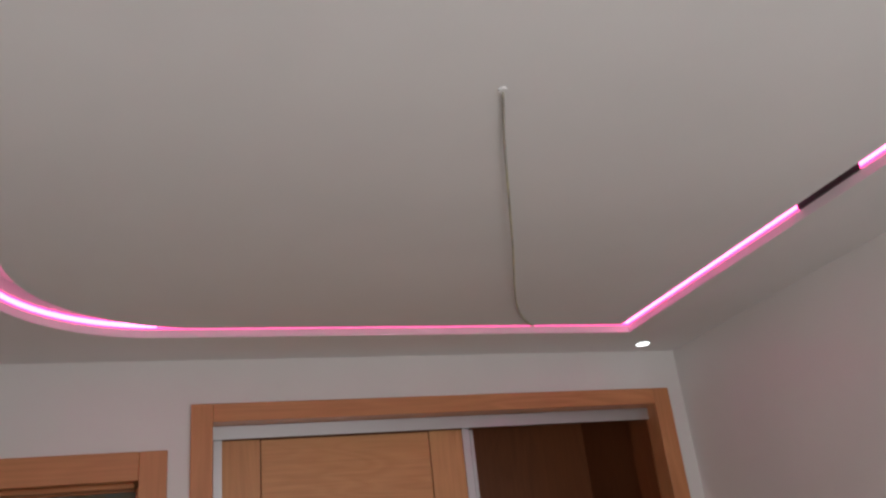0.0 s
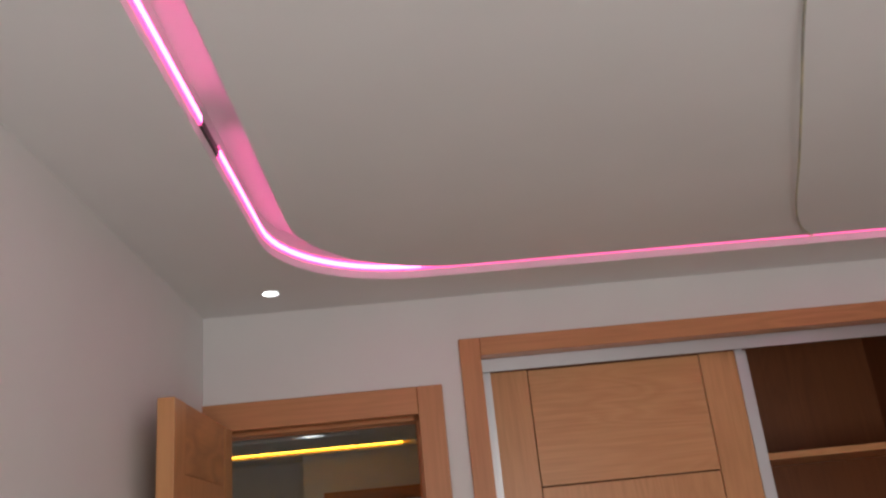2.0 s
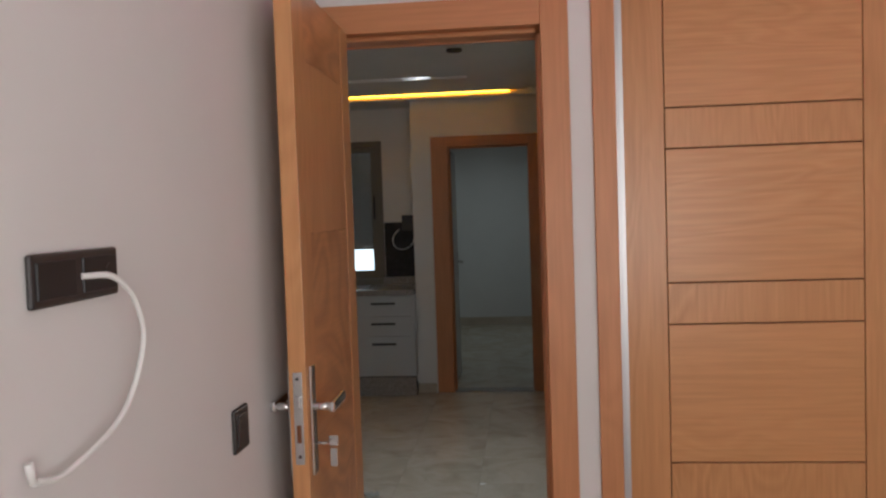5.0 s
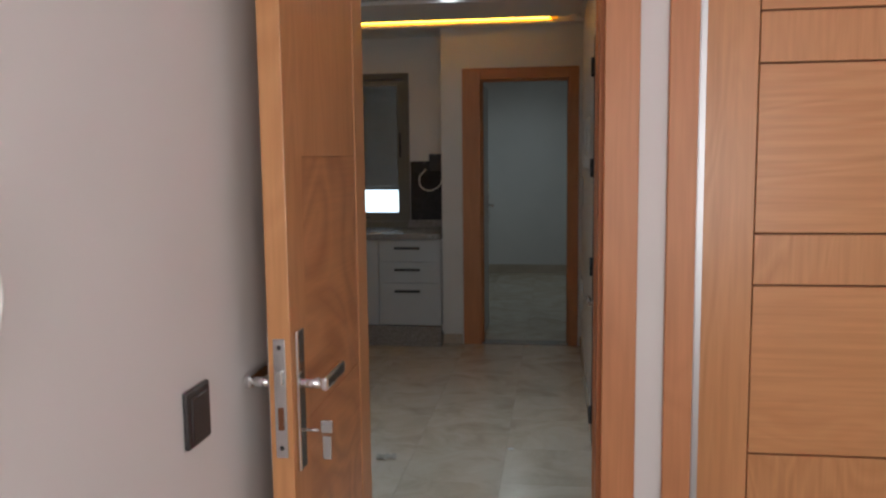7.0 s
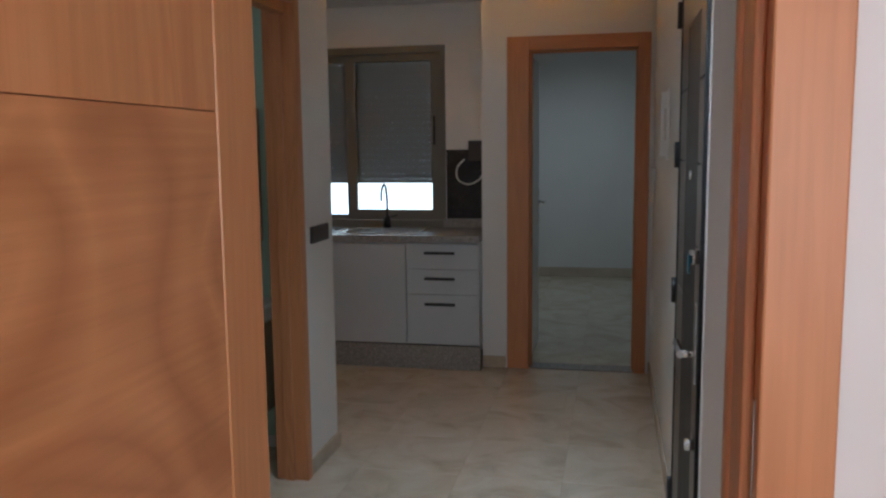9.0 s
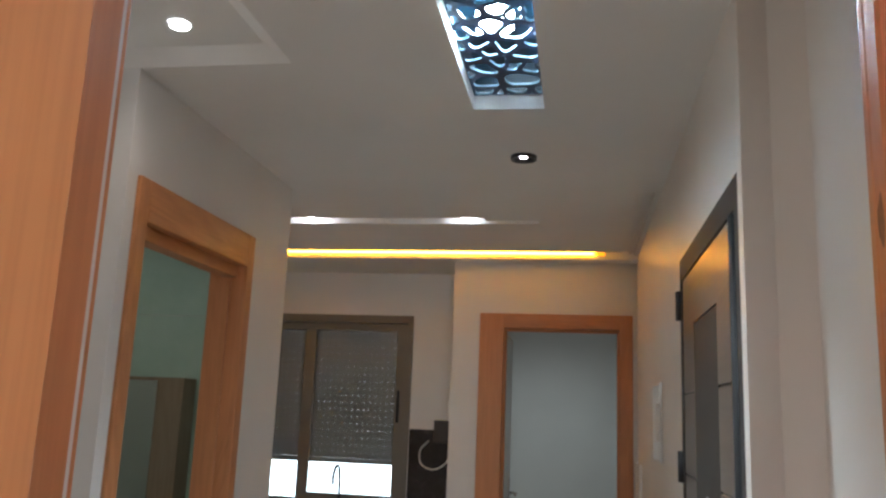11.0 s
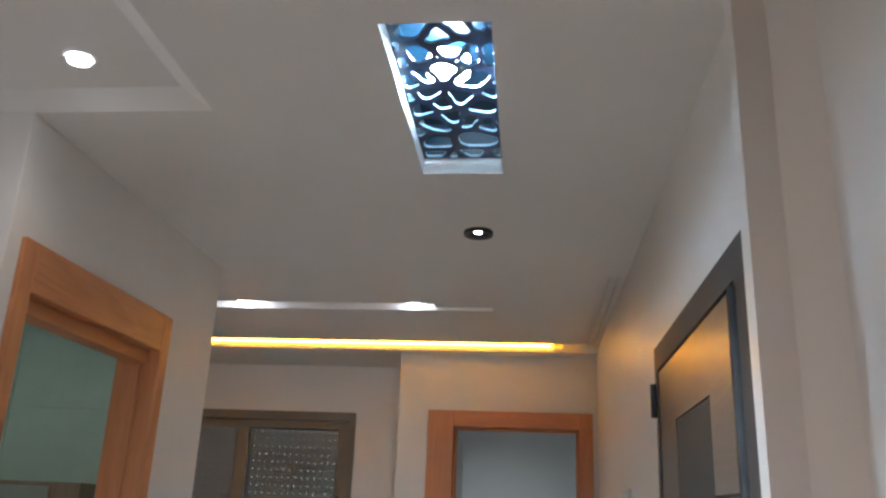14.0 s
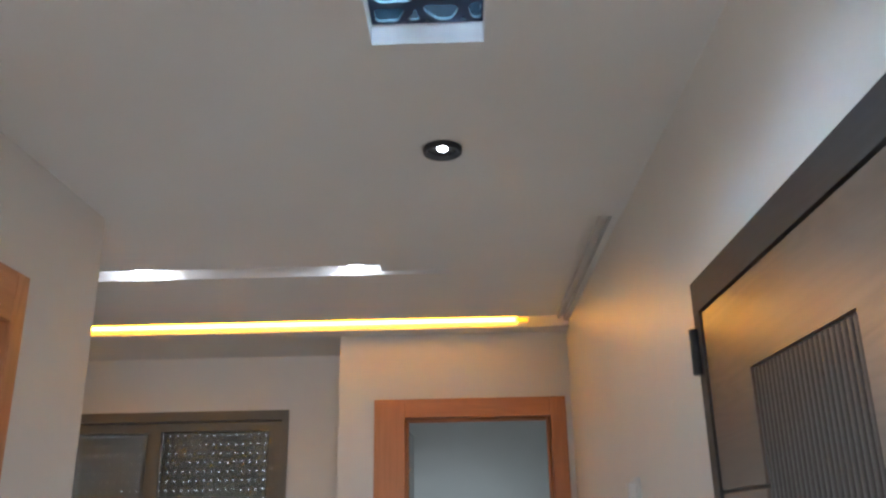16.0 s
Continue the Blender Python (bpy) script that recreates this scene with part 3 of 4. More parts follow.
# ---- wardrobe ----
WR = thing("wardrobe", (0.9, 0.3, 0), "built-in oak wardrobe with sliding doors, one side open", "wardrobe")
wx0, wx1, wt = 0.064, 1.745, 2.245
part("casing", box(wx0, 0.130, -0.003, YW + 0.07, 0, wt, 0.003), CAS_Z, WR)
part("casing", box(1.68, wx1, -0.003, YW + 0.07, 0, wt, 0.003), CAS_Z, WR)
part("casing", box(0.130, 1.68, -0.003, YW + 0.07, 2.188, wt, 0.003), CAS_X, WR)
part("rail", boxes((0.130, 1.68, 0.060, 0.066, 2.145, 2.186), (0.130, 1.68, 0.066, 0.17, 2.165, 2.186)), ALU, WR, "brushed aluminium sliding rail")
# inner panels and plinth take a darker wood colour than doors and shelves
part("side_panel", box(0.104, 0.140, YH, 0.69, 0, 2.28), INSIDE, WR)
part("side_panel", box(1.715, 1.735, 0.23, 0.69, 0, 2.28), INSIDE, WR, "oak inner side, coloured darker than the doors")
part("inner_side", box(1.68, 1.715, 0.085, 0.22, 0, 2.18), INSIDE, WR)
part("back_panel", box(0.14, 1.715, 0.680, 0.695, 0, 2.28), INSIDE, WR, "oak back, coloured darker than the doors")
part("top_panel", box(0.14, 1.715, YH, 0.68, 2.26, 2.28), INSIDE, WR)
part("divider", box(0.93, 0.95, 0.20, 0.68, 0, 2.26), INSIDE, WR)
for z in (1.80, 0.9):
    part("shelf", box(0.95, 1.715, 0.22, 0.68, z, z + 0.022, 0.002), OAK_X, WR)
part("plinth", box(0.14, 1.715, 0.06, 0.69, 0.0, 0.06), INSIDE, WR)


def sliding_door(x0, x1, y, name="sliding_door"):
    d = part(name, boxes((x0 + 0.03, x1 - 0.03, y + 0.012, y + 0.026, 0.07, 2.15)), GROOVE, WR, "oak sliding door with horizontal panels")
    part("edge_profile", boxes((x0, x0 + 0.026, y - 0.004, y + 0.003, 0.065, 2.15), (x0, x0 + 0.008, y, y + 0.03, 0.065, 2.15), (x0 + 0.012, x0 + 0.018, y - 0.008, y - 0.003, 0.065, 2.15)), ALU, d, "aluminium edge profile")
    part("edge_profile", boxes((x1 - 0.026, x1, y - 0.004, y + 0.003, 0.065, 2.15), (x1 - 0.008, x1, y, y + 0.03, 0.065, 2.15)), ALU, d, "aluminium edge profile")
    a, b = x0 + 0.026, x1 - 0.026
    pa, pb = 0.279, 0.840
    part("stile", box(a, pa - 0.0015, y, y + 0.013, 0.07, 2.145, 0.0012), OAK_Z, d)
    part("stile", box(pb + 0.0015, b, y, y + 0.013, 0.07, 2.145, 0.0012), OAK_Z, d)
    cuts = [0.07, 0.27, 0.60, 0.72, 1.138, 1.262, 1.66, 1.78, 2.145]
    for lo, hi in zip(cuts, cuts[1:]):
        part("panel", box(pa + 0.0015, pb - 0.0015, y, y + 0.013, lo + 0.0025, hi - 0.0025, 0.0012), OAK_X if hi - lo > 0.15 else OAK_Z, d)


sliding_door(0.134, 0.985, 0.088)
# the second leaf is pushed behind the first
d2 = part("sliding_door", box(0.19, 1.00, 0.128, 0.152, 0.07, 2.15, 0.002), OAK_Z, WR, "second sliding door pushed behind the first")
part("edge_profile", box(1.00, 1.012, 0.124, 0.156, 0.065, 2.15, 0.001), ALU, d2, "aluminium edge profile")

# ---- bedroom fittings ----
LED = thing("led_strip", (0.5, ey1, ZC), "pink glowing LED strip along the ceiling step", "led strip")
off = -0.006


def sub(path, a, b):
    """The part of a plan path between two distances from its start."""
    out, run = [], 0.0
    for p, q in zip(path, path[1:]):
        l = math.dist(p, q)
        lo, hi = max(a, run), min(b, run + l)
        if hi > lo:
            for s in (lo, hi):
                k = (s - run) / l
                pt = (p[0] + (q[0] - p[0]) * k, p[1] + (q[1] - p[1]) * k)
                if not out or math.dist(out[-1], pt) > 1e-4:
                    out.append(pt)
        run += l
    return out


total = sum(math.dist(p, q) for p, q in zip(edge_path, edge_path[1:]))
straight = ey1 - rad - ey0
corner_s = total - (ey1 - ey0)
GAPS = [(straight - 0.56, straight - 0.43), (corner_s + 0.90, corner_s + 1.11)]
at = 0.0
for g0, g1 in GAPS + [(total, total)]:
    part("diffuser", ring_strip(sub(edge_path, at, g0), off, ZC + 0.024, ZC + 0.048), PINKSOFT, LED, "pink glowing diffuser")
    if g1 > g0:
        # dark band paints the shade of the channel where the strip is missing
        part("joint", ring_strip(sub(edge_path, g0, g1), off, ZC + 0.024, ZC + 0.040), DARK, LED, "dark band for the shaded gap in the strip")
    at = g1
curve_end = straight + rad * math.pi / 2
for a, b, h in ((0.0, GAPS[0][0], 0.006), (GAPS[0][1], curve_end, 0.006), (curve_end, corner_s, 0.003), (corner_s, GAPS[1][0], 0.005), (GAPS[1][1], total, 0.005)):
    part("light", ring_strip([(x, y) for x, y in sub(edge_path, a + 0.004, b - 0.004)], off * 1.35, ZC + 0.034 - h, ZC + 0.034 + h), PINK, LED, "bright pink LED row")


def downlight(x, y, z, r, ring, label, group, recess=0.012, drop=0.004):
    d = thing("downlight", (x, y, z), label, "downlight", group)
    bm = bmesh.new()
    prof = [(r, 0.0), (r * 0.98, -drop), (r * 0.84, -drop), (r * 0.78, 0.002), (r * 0.66, recess)]
    rows = [[bm.verts.new((x + a * math.cos(k * math.pi / 16), y + a * math.sin(k * math.pi / 16), z - 0.001 + b if b > 0 else z - 0.001 + b)) for k in range(32)] for a, b in prof]
    for p, q in zip(rows, rows[1:]):
        for k in range(32):
            bm.faces.new((p[k], q[k], q[(k + 1) % 32], p[(k + 1) % 32])).smooth = True
    part("ring", bm, ring, d)
    return d


def lit_downlight(x, y, z, r, ring, label, group, lit=0.80, glass=SPOT):
    d = downlight(x, y, z, r, ring, label, group)
    part("lens", rod((x, y, z - 0.0065), (x, y, z - 0.0015), r * lit, 28), glass, d, "glowing white lens")
    return d


for x, y in ((-0.482, -0.208), (1.619, -0.097)):
    lit_downlight(x, y, ZC, 0.028, PLASTIC, "small round white recessed downlight, lit", "bedroom downlights", 0.80, SPOTSOFT)
    la = bpy.data.lights.new("downlight_beam", "SPOT")
    la.energy, la.spot_size, la.spot_blend, la.shadow_soft_size, la.color = 0.25, radians(95), 0.9, 0.03, (0.95, 0.98, 1)
    new("downlight_beam", la).matrix_world = Matrix.Translation((x, y, ZC - 0.02))

# loose wire from the middle of the ceiling down to the border
WI = thing("ceiling_wire", (0.54, -1.556, ZC), "thin loose electric wire running along the ceiling", "wire")
part("cable", tube(spline([(0.54, -1.556, ZC - 0.003), (0.60, -1.40, ZC - 0.010), (0.675, -1.22, ZC - 0.014), (0.80, -0.92, ZC - 0.014), (0.93, -0.60, ZC - 0.012), (1.02, -0.42, ZC - 0.006), (1.10, iy1 - 0.004, ZC - 0.004), (1.115, iy1 + 0.012, ZC + 0.02)], 8), 0.0026, 6), WIRE, WI)
part("rose", rod((0.54, -1.556, ZC - 0.005), (0.54, -1.556, ZC), 0.008, 18), CEIL, WI, "capped ceiling outlet")


def wall_plate(x, y0, y1, z0, z1, s, mat, name, label, cat, inset=True):
    d = thing(name, (x, (y0 + y1) / 2, (z0 + z1) / 2), label, cat)
    a, b = sorted((x, x + s * 0.009))
    part("frame", box(a, b, y0, y1, z0, z1, 0.004), mat, d)
    if inset:
        a, b = sorted((x + s * 0.006, x + s * 0.0115))
        part("insert", box(a, b, y0 + 0.012, y1 - 0.012, z0 + 0.012, z1 - 0.012, 0.002), DARK, d)
    return d


SOCK = wall_plate(XL, -1.477, -1.266, 1.397, 1.465, 1, DARK, "wall_socket", "dark anthracite double socket plate with a cable coming out", "socket", False)
for y in (-1.424, -1.319):
    part("insert", box(XL + 0.006, XL + 0.012, y - 0.044, y + 0.044, 1.407, 1.455, 0.002), BLACK, SOCK)
part("port", rod((XL + 0.010, -1.295, 1.432), (XL + 0.0135, -1.295, 1.432), 0.012, 16), DARK, SOCK)
CB = thing("antenna_cable", (XL, -1.40, 1.41), "white coaxial cable hanging out of the wall socket", "cable")
part("cable", tube(spline([(XL + 0.008, -1.366, 1.43), (XL + 0.03, -1.32, 1.425), (XL + 0.038, -1.275, 1.385), (XL + 0.036, -1.255, 1.318), (XL + 0.03, -1.315, 1.23), (XL + 0.02, -1.44, 1.190), (XL + 0.015, -1.505, 1.197)], 9), 0.0045, 8), CABLE, CB)
part("plug", rod((XL + 0.015, -1.505, 1.197), (XL + 0.013, -1.510, 1.222), 0.0055, 10), PLASTIC, CB)
wall_plate(XL, -0.826, -0.745, 1.022, 1.112, 1, DARK, "light_switch", "dark anthracite light switch on the wall", "switch")

# ---- kitchen ----
KF = 4.15
def unit(name, x0, x1, label):
    d = thing(name, ((x0 + x1) / 2, KF, 0.12), label, "cabinet", "kitchen base units")
    part("body", box(x0 + 0.001, x1 - 0.001, KF + 0.02, KY - 0.005, 0.16, 0.818), CABINET, d)
    return d


def bar(parent, x0, x1, z):
    part("handle", boxes((x0, x1, KF - 0.032, KF - 0.018, z - 0.008, z + 0.008), (x0 + 0.008, x0 + 0.018, KF - 0.02, KF, z - 0.005, z + 0.005), (x1 - 0.018, x1 - 0.008, KF - 0.02, KF, z - 0.005, z + 0.005)), BLACK, parent, "black bar handle")


u = unit("drawer_cabinet", -1.53, -1.056, "pale grey lacquered kitchen drawer unit with black handles")
for z0, z1, hz in ((0.652, 0.815, 0.757), (0.489, 0.649, 0.592), (0.162, 0.486, 0.427)):
    dr = part("drawer_front", box(-1.5285, -1.0575, KF, KF + 0.018, z0, z1, 0.002), CABINET, u)
    bar(dr, -1.406, -1.211, hz)
u = unit("sink_cabinet", -2.03, -1.534, "pale grey lacquered cabinet under the sink")
dr = part("cabinet_door", box(-2.0285, -1.5355, KF, KF + 0.018, 0.162, 0.812, 0.002), CABINET, u)
u = unit("base_cabinet", -2.53, -2.034, "pale grey lacquered kitchen base cabinet")
part("cabinet_door", box(-2.5285, -2.0355, KF, KF + 0.018, 0.162, 0.812, 0.002), CABINET, u)
part("handle", box(-2.075, -2.06, KF - 0.03, KF - 0.001, 0.57, 0.74, 0.003), BLACK, u, "black bar handle")
structure("trim_plinth", box(-3.3, -1.056, KF - 0.004, KF + 0.03, 0, 0.155, 0.002), GRANITE, "speckled granite plinth under the kitchen units", "plinth")
CT = thing("worktop", (-2.1, 4.5, 0.82), "grey speckled granite kitchen worktop", "worktop")
sx0, sx1, sy0, sy1 = -2.0, -1.47, 4.25, 4.58
part("slab", boxes((-3.3, sx0, KF - 0.02, KY, 0.822, 0.866), (sx1, -1.057, KF - 0.02, FY - 0.004, 0.822, 0.866), (sx1, -1.057, FY - 0.004, KY, 0.822, 0.866),
                   (sx0, sx1, KF - 0.02, sy0, 0.822, 0.866), (sx0, sx1, sy1, KY, 0.822, 0.866)), GRANITE, CT)
part("upstand", box(WX1 - 0.02, -1.058, KY - 0.014, KY - 0.001, 0.866, 0.925, 0.002), GRANITE, CT)
SK = thing("sink", (-1.76, 4.53, 0.80), "stainless steel sink set in the worktop", "sink")
part("rim", boxes((sx0 - 0.012, sx1 + 0.012, sy0 - 0.012, sy0 + 0.012, 0.864, 0.872), (sx0 - 0.012, sx1 + 0.012, sy1 - 0.012, sy1 + 0.012, 0.864, 0.872),
                  (sx0 - 0.012, sx0 + 0.012, sy0, sy1, 0.864, 0.872), (sx1 - 0.012, sx1 + 0.012, sy0, sy1, 0.864, 0.872)), STEEL, SK)
part("bowl", boxes((sx0, sx1, sy0, sy1, 0.70, 0.704), (sx0, sx0 + 0.004, sy0, sy1, 0.70, 0.866), (sx1 - 0.004, sx1, sy0, sy1, 0.70, 0.866), (sx0, sx1, sy0, sy0 + 0.004, 0.70, 0.866), (sx0, sx1, sy1 - 0.004, sy1, 0.70, 0.866)), STEEL, SK)
FC = thing("kitchen_tap", (-1.79, 4.65, 0.866), "black swan-neck kitchen tap", "tap")
part("base", rod((-1.79, 4.65, 0.866), (-1.79, 4.65, 0.95), 0.030, 18, 0.02), BLACK, FC)
part("spout", tube(spline([(-1.79, 4.65, 0.94), (-1.79, 4.65, 1.06), (-1.79, 4.62, 1.155), (-1.79, 4.56, 1.165), (-1.79, 4.51, 1.12), (-1.79, 4.505, 1.06)], 8), 0.0085, 12), BLACK, FC)
part("lever", rod((-1.77, 4.65, 0.94), (-1.71, 4.645, 0.955), 0.006, 8), BLACK, FC)
BS = thing("backsplash", (-1.24, KY - 0.006, 0.93), "black marbled backsplash tile panel", "backsplash")
part("tile", box(WX1 + 0.006, -1.057, KY - 0.012, KY - 0.001, 0.927, 1.405, 0.001), SPLASH, BS)
SB = thing("extractor_socket", (-1.12, KY - 0.01, 1.40), "black outlet box with a loose white cable", "socket")
part("box", box(-1.215, -1.10, KY - 0.03, KY - 0.013, 1.33, 1.465, 0.003), DARK, SB)
part("cable", tube(spline([(-1.10, KY - 0.035, 1.33), (-1.12, KY - 0.06, 1.22), (-1.20, KY - 0.07, 1.17), (-1.28, KY - 0.06, 1.20), (-1.29, KY - 0.05, 1.28), (-1.24, KY - 0.045, 1.34)], 8), 0.005, 6), CABLE, SB, "white cable loop")

# window with a half closed roller shutter
WN = thing("window_1", (WX0, KY, WZ0), "taupe aluminium sliding window with a lowered perforated shutter", "window", kind="structure")
yf0, yf1 = KY - 0.012, KY + 0.05
part("window_frame", boxes((WX0, WX1, yf0, yf1, WZ1 - 0.05, WZ1), (WX0, WX1, yf0, yf1, WZ0, WZ0 + 0.05), (WX0, WX0 + 0.045, yf0, yf1, WZ0 + 0.05, WZ1 - 0.05), (WX1 - 0.035, WX1, yf0, yf1, WZ0 + 0.05, WZ1 - 0.05)), WINFRAME, WN)
GZ = 1.172                     # lower edge of the shutter
for x0, x1, y, s0, s1 in ((-2.085, WX1 - 0.037, KY - 0.004, 0.062, 0.062), (WX0 + 0.046, -2.045, KY + 0.026, 0.06, 0.06)):
    zb, zt = WZ0 + 0.052, WZ1 - 0.055
    bot = 0.989 if y < KY else 0.95
    sash = part("sash", boxes((x0, x0 + s0, y, y + 0.026, zb, zt), (x1 - s1, x1, y, y + 0.026, zb, zt), (x0 + s0, x1 - s1, y, y + 0.026, zb, bot), (x0 + s0, x1 - s1, y, y + 0.026, zt - 0.045, zt)), WINFRAME, WN)
    pn = part("pane", box(x0 + s0, x1 - s1, y + 0.011, y + 0.015, bot, zt - 0.045), GLASS, sash, "clear glass")
    pn.visible_shadow = False
    if y < KY:
        part("handle", box(x1 - 0.05, x1 - 0.032, y - 0.016, y - 0.0005, 1.44, 1.64, 0.003), BLACK, sash, "black pull handle")


def slat(z):
    """A shutter slat with a row of slits."""
    bm = bmesh.new()
    a, b, y0, y1 = WX0 + 0.03, WX1 - 0.03, KY + 0.073, KY + 0.085
    add_box(bm, a, b, y0, y1, z, z + 0.036)
    add_box(bm, a, b, y0 + 0.001, y1 - 0.001, z + 0.0389, z + 0.0452)
    step = 0.038
    for i in range(int((b - a) / step)):
        xa = a + i * step
        add_box(bm, xa, xa + step - 0.0074, y0 + 0.001, y1 - 0.001, z + 0.036, z + 0.0389)
    return bm


SH = part("shutter", box(WX0 + 0.03, WX1 - 0.03, KY + 0.072, KY + 0.086, GZ, GZ + 0.03, 0.002), SLAT, WN, "grey perforated roller shutter")
first = part("slat", slat(GZ + 0.031), SLAT, SH)
for i in range(1, 21):
    o = first.copy()
    scene.collection.objects.link(o)
    o.location.z = i * 0.045
structure("backdrop", box(-3.9, -1.38, KY + 0.40, KY + 0.42, 0.2, 2.7), DAY, "bright overcast daylight outdoors", "backdrop")

# ---- hall ceiling lights ----
AM = thing("amber_led_strip", (-1.5, CH1, ZH), "amber glowing LED strip in the ceiling channel", "led strip")
part("light", box(-4.2, -0.235, CH1 - 0.008, CH1 - 0.001, 2.413, 2.440, 0.001), AMBER, AM, "amber diffuser")
# short weaker piece added to imitate the glow fading past the strip
part("light", box(-0.234, -0.185, CH1 - 0.006, CH1 - 0.001, 2.416, 2.434, 0.001), AMBEREND, AM, "dim added piece for the fading glow at the strip's end")
part("light", box(-4.2, -0.245, CH1 - 0.0095, CH1 - 0.008, 2.419, 2.433), AMBERCORE, AM, "bright LED row")
for x in (-1.63, -0.86):
    slot_light = lit_downlight(x, (SL0 + SL1) / 2 + 0.005, 2.452, 0.04, PLASTIC, "small white downlight inside the ceiling slot, lit", "slot downlights", 0.9)
    bulb = rod((x, (SL0 + SL1) / 2 + 0.005, 2.428), (x, (SL0 + SL1) / 2 + 0.005, 2.4455), 0.022, 20, 0.034)
    part("bulb", bulb, SPOT if x < -1 else SPOTSOFT, slot_light, "glowing domed bulb")
# added filler: imitates the weaker light at the slot's right end by shape
structure("trim_slot_end", box(-0.77, SLX, SL0 + 0.001, SL1 - 0.001, 2.426, 2.4525), CEIL, "filler added in the slot to thin its lit band", "ceiling")
structure("trim_slot", box(-2.3, SLX, SL0, SL1, 2.453, 2.48), CEIL, "white plaster slot top", "ceiling")
d = downlight(-0.518, 2.308, ZH, 0.047, BLACK, "black ringed recessed downlight", "hall downlights", 0.02, 0.013)
part("lens", rod((-0.518, 2.308, ZH - 0.0035), (-0.518, 2.308, ZH - 0.001), 0.036, 28), STEELDARK, d, "smoked reflector")
part("bulb", rod((-0.518, 2.304, ZH - 0.0055), (-0.518, 2.304, ZH - 0.0025), 0.012, 20), SPOT, d, "small lit bulb")
lit_downlight(-1.318, 1.305, ZH + 0.035, 0.028, PLASTIC, "small white recessed downlight, lit", "tray downlights", 0.84)

# lamp box with a lattice of rounded cells
LB = thing("ceiling_lamp_box", (-0.532, 1.5, ZH), "recessed ceiling lamp box with a dark blue cell lattice", "ceiling lamp")
BT = 2.458


def clip(poly, p, n):
    out = []
    for a, b in zip(poly, poly[1:] + poly[:1]):
        da, db = (a[0] - p[0]) * n[0] + (a[1] - p[1]) * n[1], (b[0] - p[0]) * n[0] + (b[1] - p[1]) * n[1]
        if da <= 0:
            out.append(a)
        if da * db < 0:
            k = da / (da - db)
            out.append((a[0] + (b[0] - a[0]) * k, a[1] + (b[1] - a[1]) * k))
    return out


rng = random.Random(7)
seeds = []
while len(seeds) < 52:
    p = (rng.uniform(SX0 - 0.02, SX1 + 0.02), rng.uniform(SY0 - 0.03, SY1 + 0.03))
    if all(math.hypot(p[0] - s[0] + 0.22 * (p[1] - s[1]) * math.sin(9 * p[0] + 5 * p[1]), (p[1] - s[1]) * 0.25) > 0.0235 for s in seeds):
        seeds.append(p)
    else:
        rng.random()
    if rng.random() < 0.0005:
        break
lat, cut = bmesh.new(), bmesh.new()
for i, s in enumerate(seeds):
    poly = [(SX0, SY0), (SX1, SY0), (SX1, SY1), (SX0, SY1)]
    for j, o in enumerate(seeds):
        if i != j:
            poly = clip(poly, ((s[0] + o[0]) / 2, (s[1] + o[1]) / 2), (o[0] - s[0], o[1] - s[1]))
            if not poly:
                break
    if len(poly) < 3:
        continue
    cx, cy = sum(p[0] for p in poly) / len(poly), sum(p[1] for p in poly) / len(poly)
    n = 28
    outer, inner = [], []
    for k in range(n):
        a = 2 * math.pi * k / n
        d = (math.cos(a), math.sin(a))
        r = 9.0
        for p, q in zip(poly, poly[1:] + poly[:1]):
            e = (q[0] - p[0], q[1] - p[1])
            den = d[0] * e[1] - d[1] * e[0]
            if abs(den) > 1e-9:
                t = ((p[0] - cx) * e[1] - (p[1] - cy) * e[0]) / den
                u2 = ((p[0] - cx) * d[1] - (p[1] - cy) * d[0]) / den
                if t > 0 and -1e-6 <= u2 <= 1 + 1e-6:
                    r = min(r, t)
        outer.append((cx + d[0] * r, cy + d[1] * r))
        inner.append(max(r * 0.93 - 0.0075, 0.003))
    for _ in range(2):
        inner = [(inner[k - 1] + 2 * inner[k] + inner[(k + 1) % n]) / 4 for k in range(n)]
    rows = []
    for z in (BT, BT + 0.006):
        rows.append(([lat.verts.new((*o, z)) for o in outer], [lat.verts.new((cx + math.cos(2 * math.pi * k / n) * inner[k] * 0.97, cy + math.sin(2 * math.pi * k / n) * inner[k] * 0.97, z)) for k in range(n)]))
    (o0, i0), (o1, i1) = rows
    for k in range(n):
        m = (k + 1) % n
        lat.faces.new((o0[k], i0[k], i0[m], o0[m]))
        lat.faces.new((o1[k], o1[m], i1[m], i1[k]))
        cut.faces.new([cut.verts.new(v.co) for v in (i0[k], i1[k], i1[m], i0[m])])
part("lattice", lat, LATTICE, LB, "dark blue cut-out lattice")
part("cut_edge", cut, CUTEDGE, LB, "cut edges of the lattice, coloured pale as if lamplit")
part("lining", boxes((SX0, SX1, SY1 - 0.002, SY1, ZH, BT), (SX0, SX1, SY0, SY0 + 0.002, ZH, BT), (SX0, SX0 + 0.002, SY0, SY1, ZH, BT), (SX1 - 0.002, SX1, SY0, SY1, ZH, BT)), CEIL, LB, "white plaster sides")
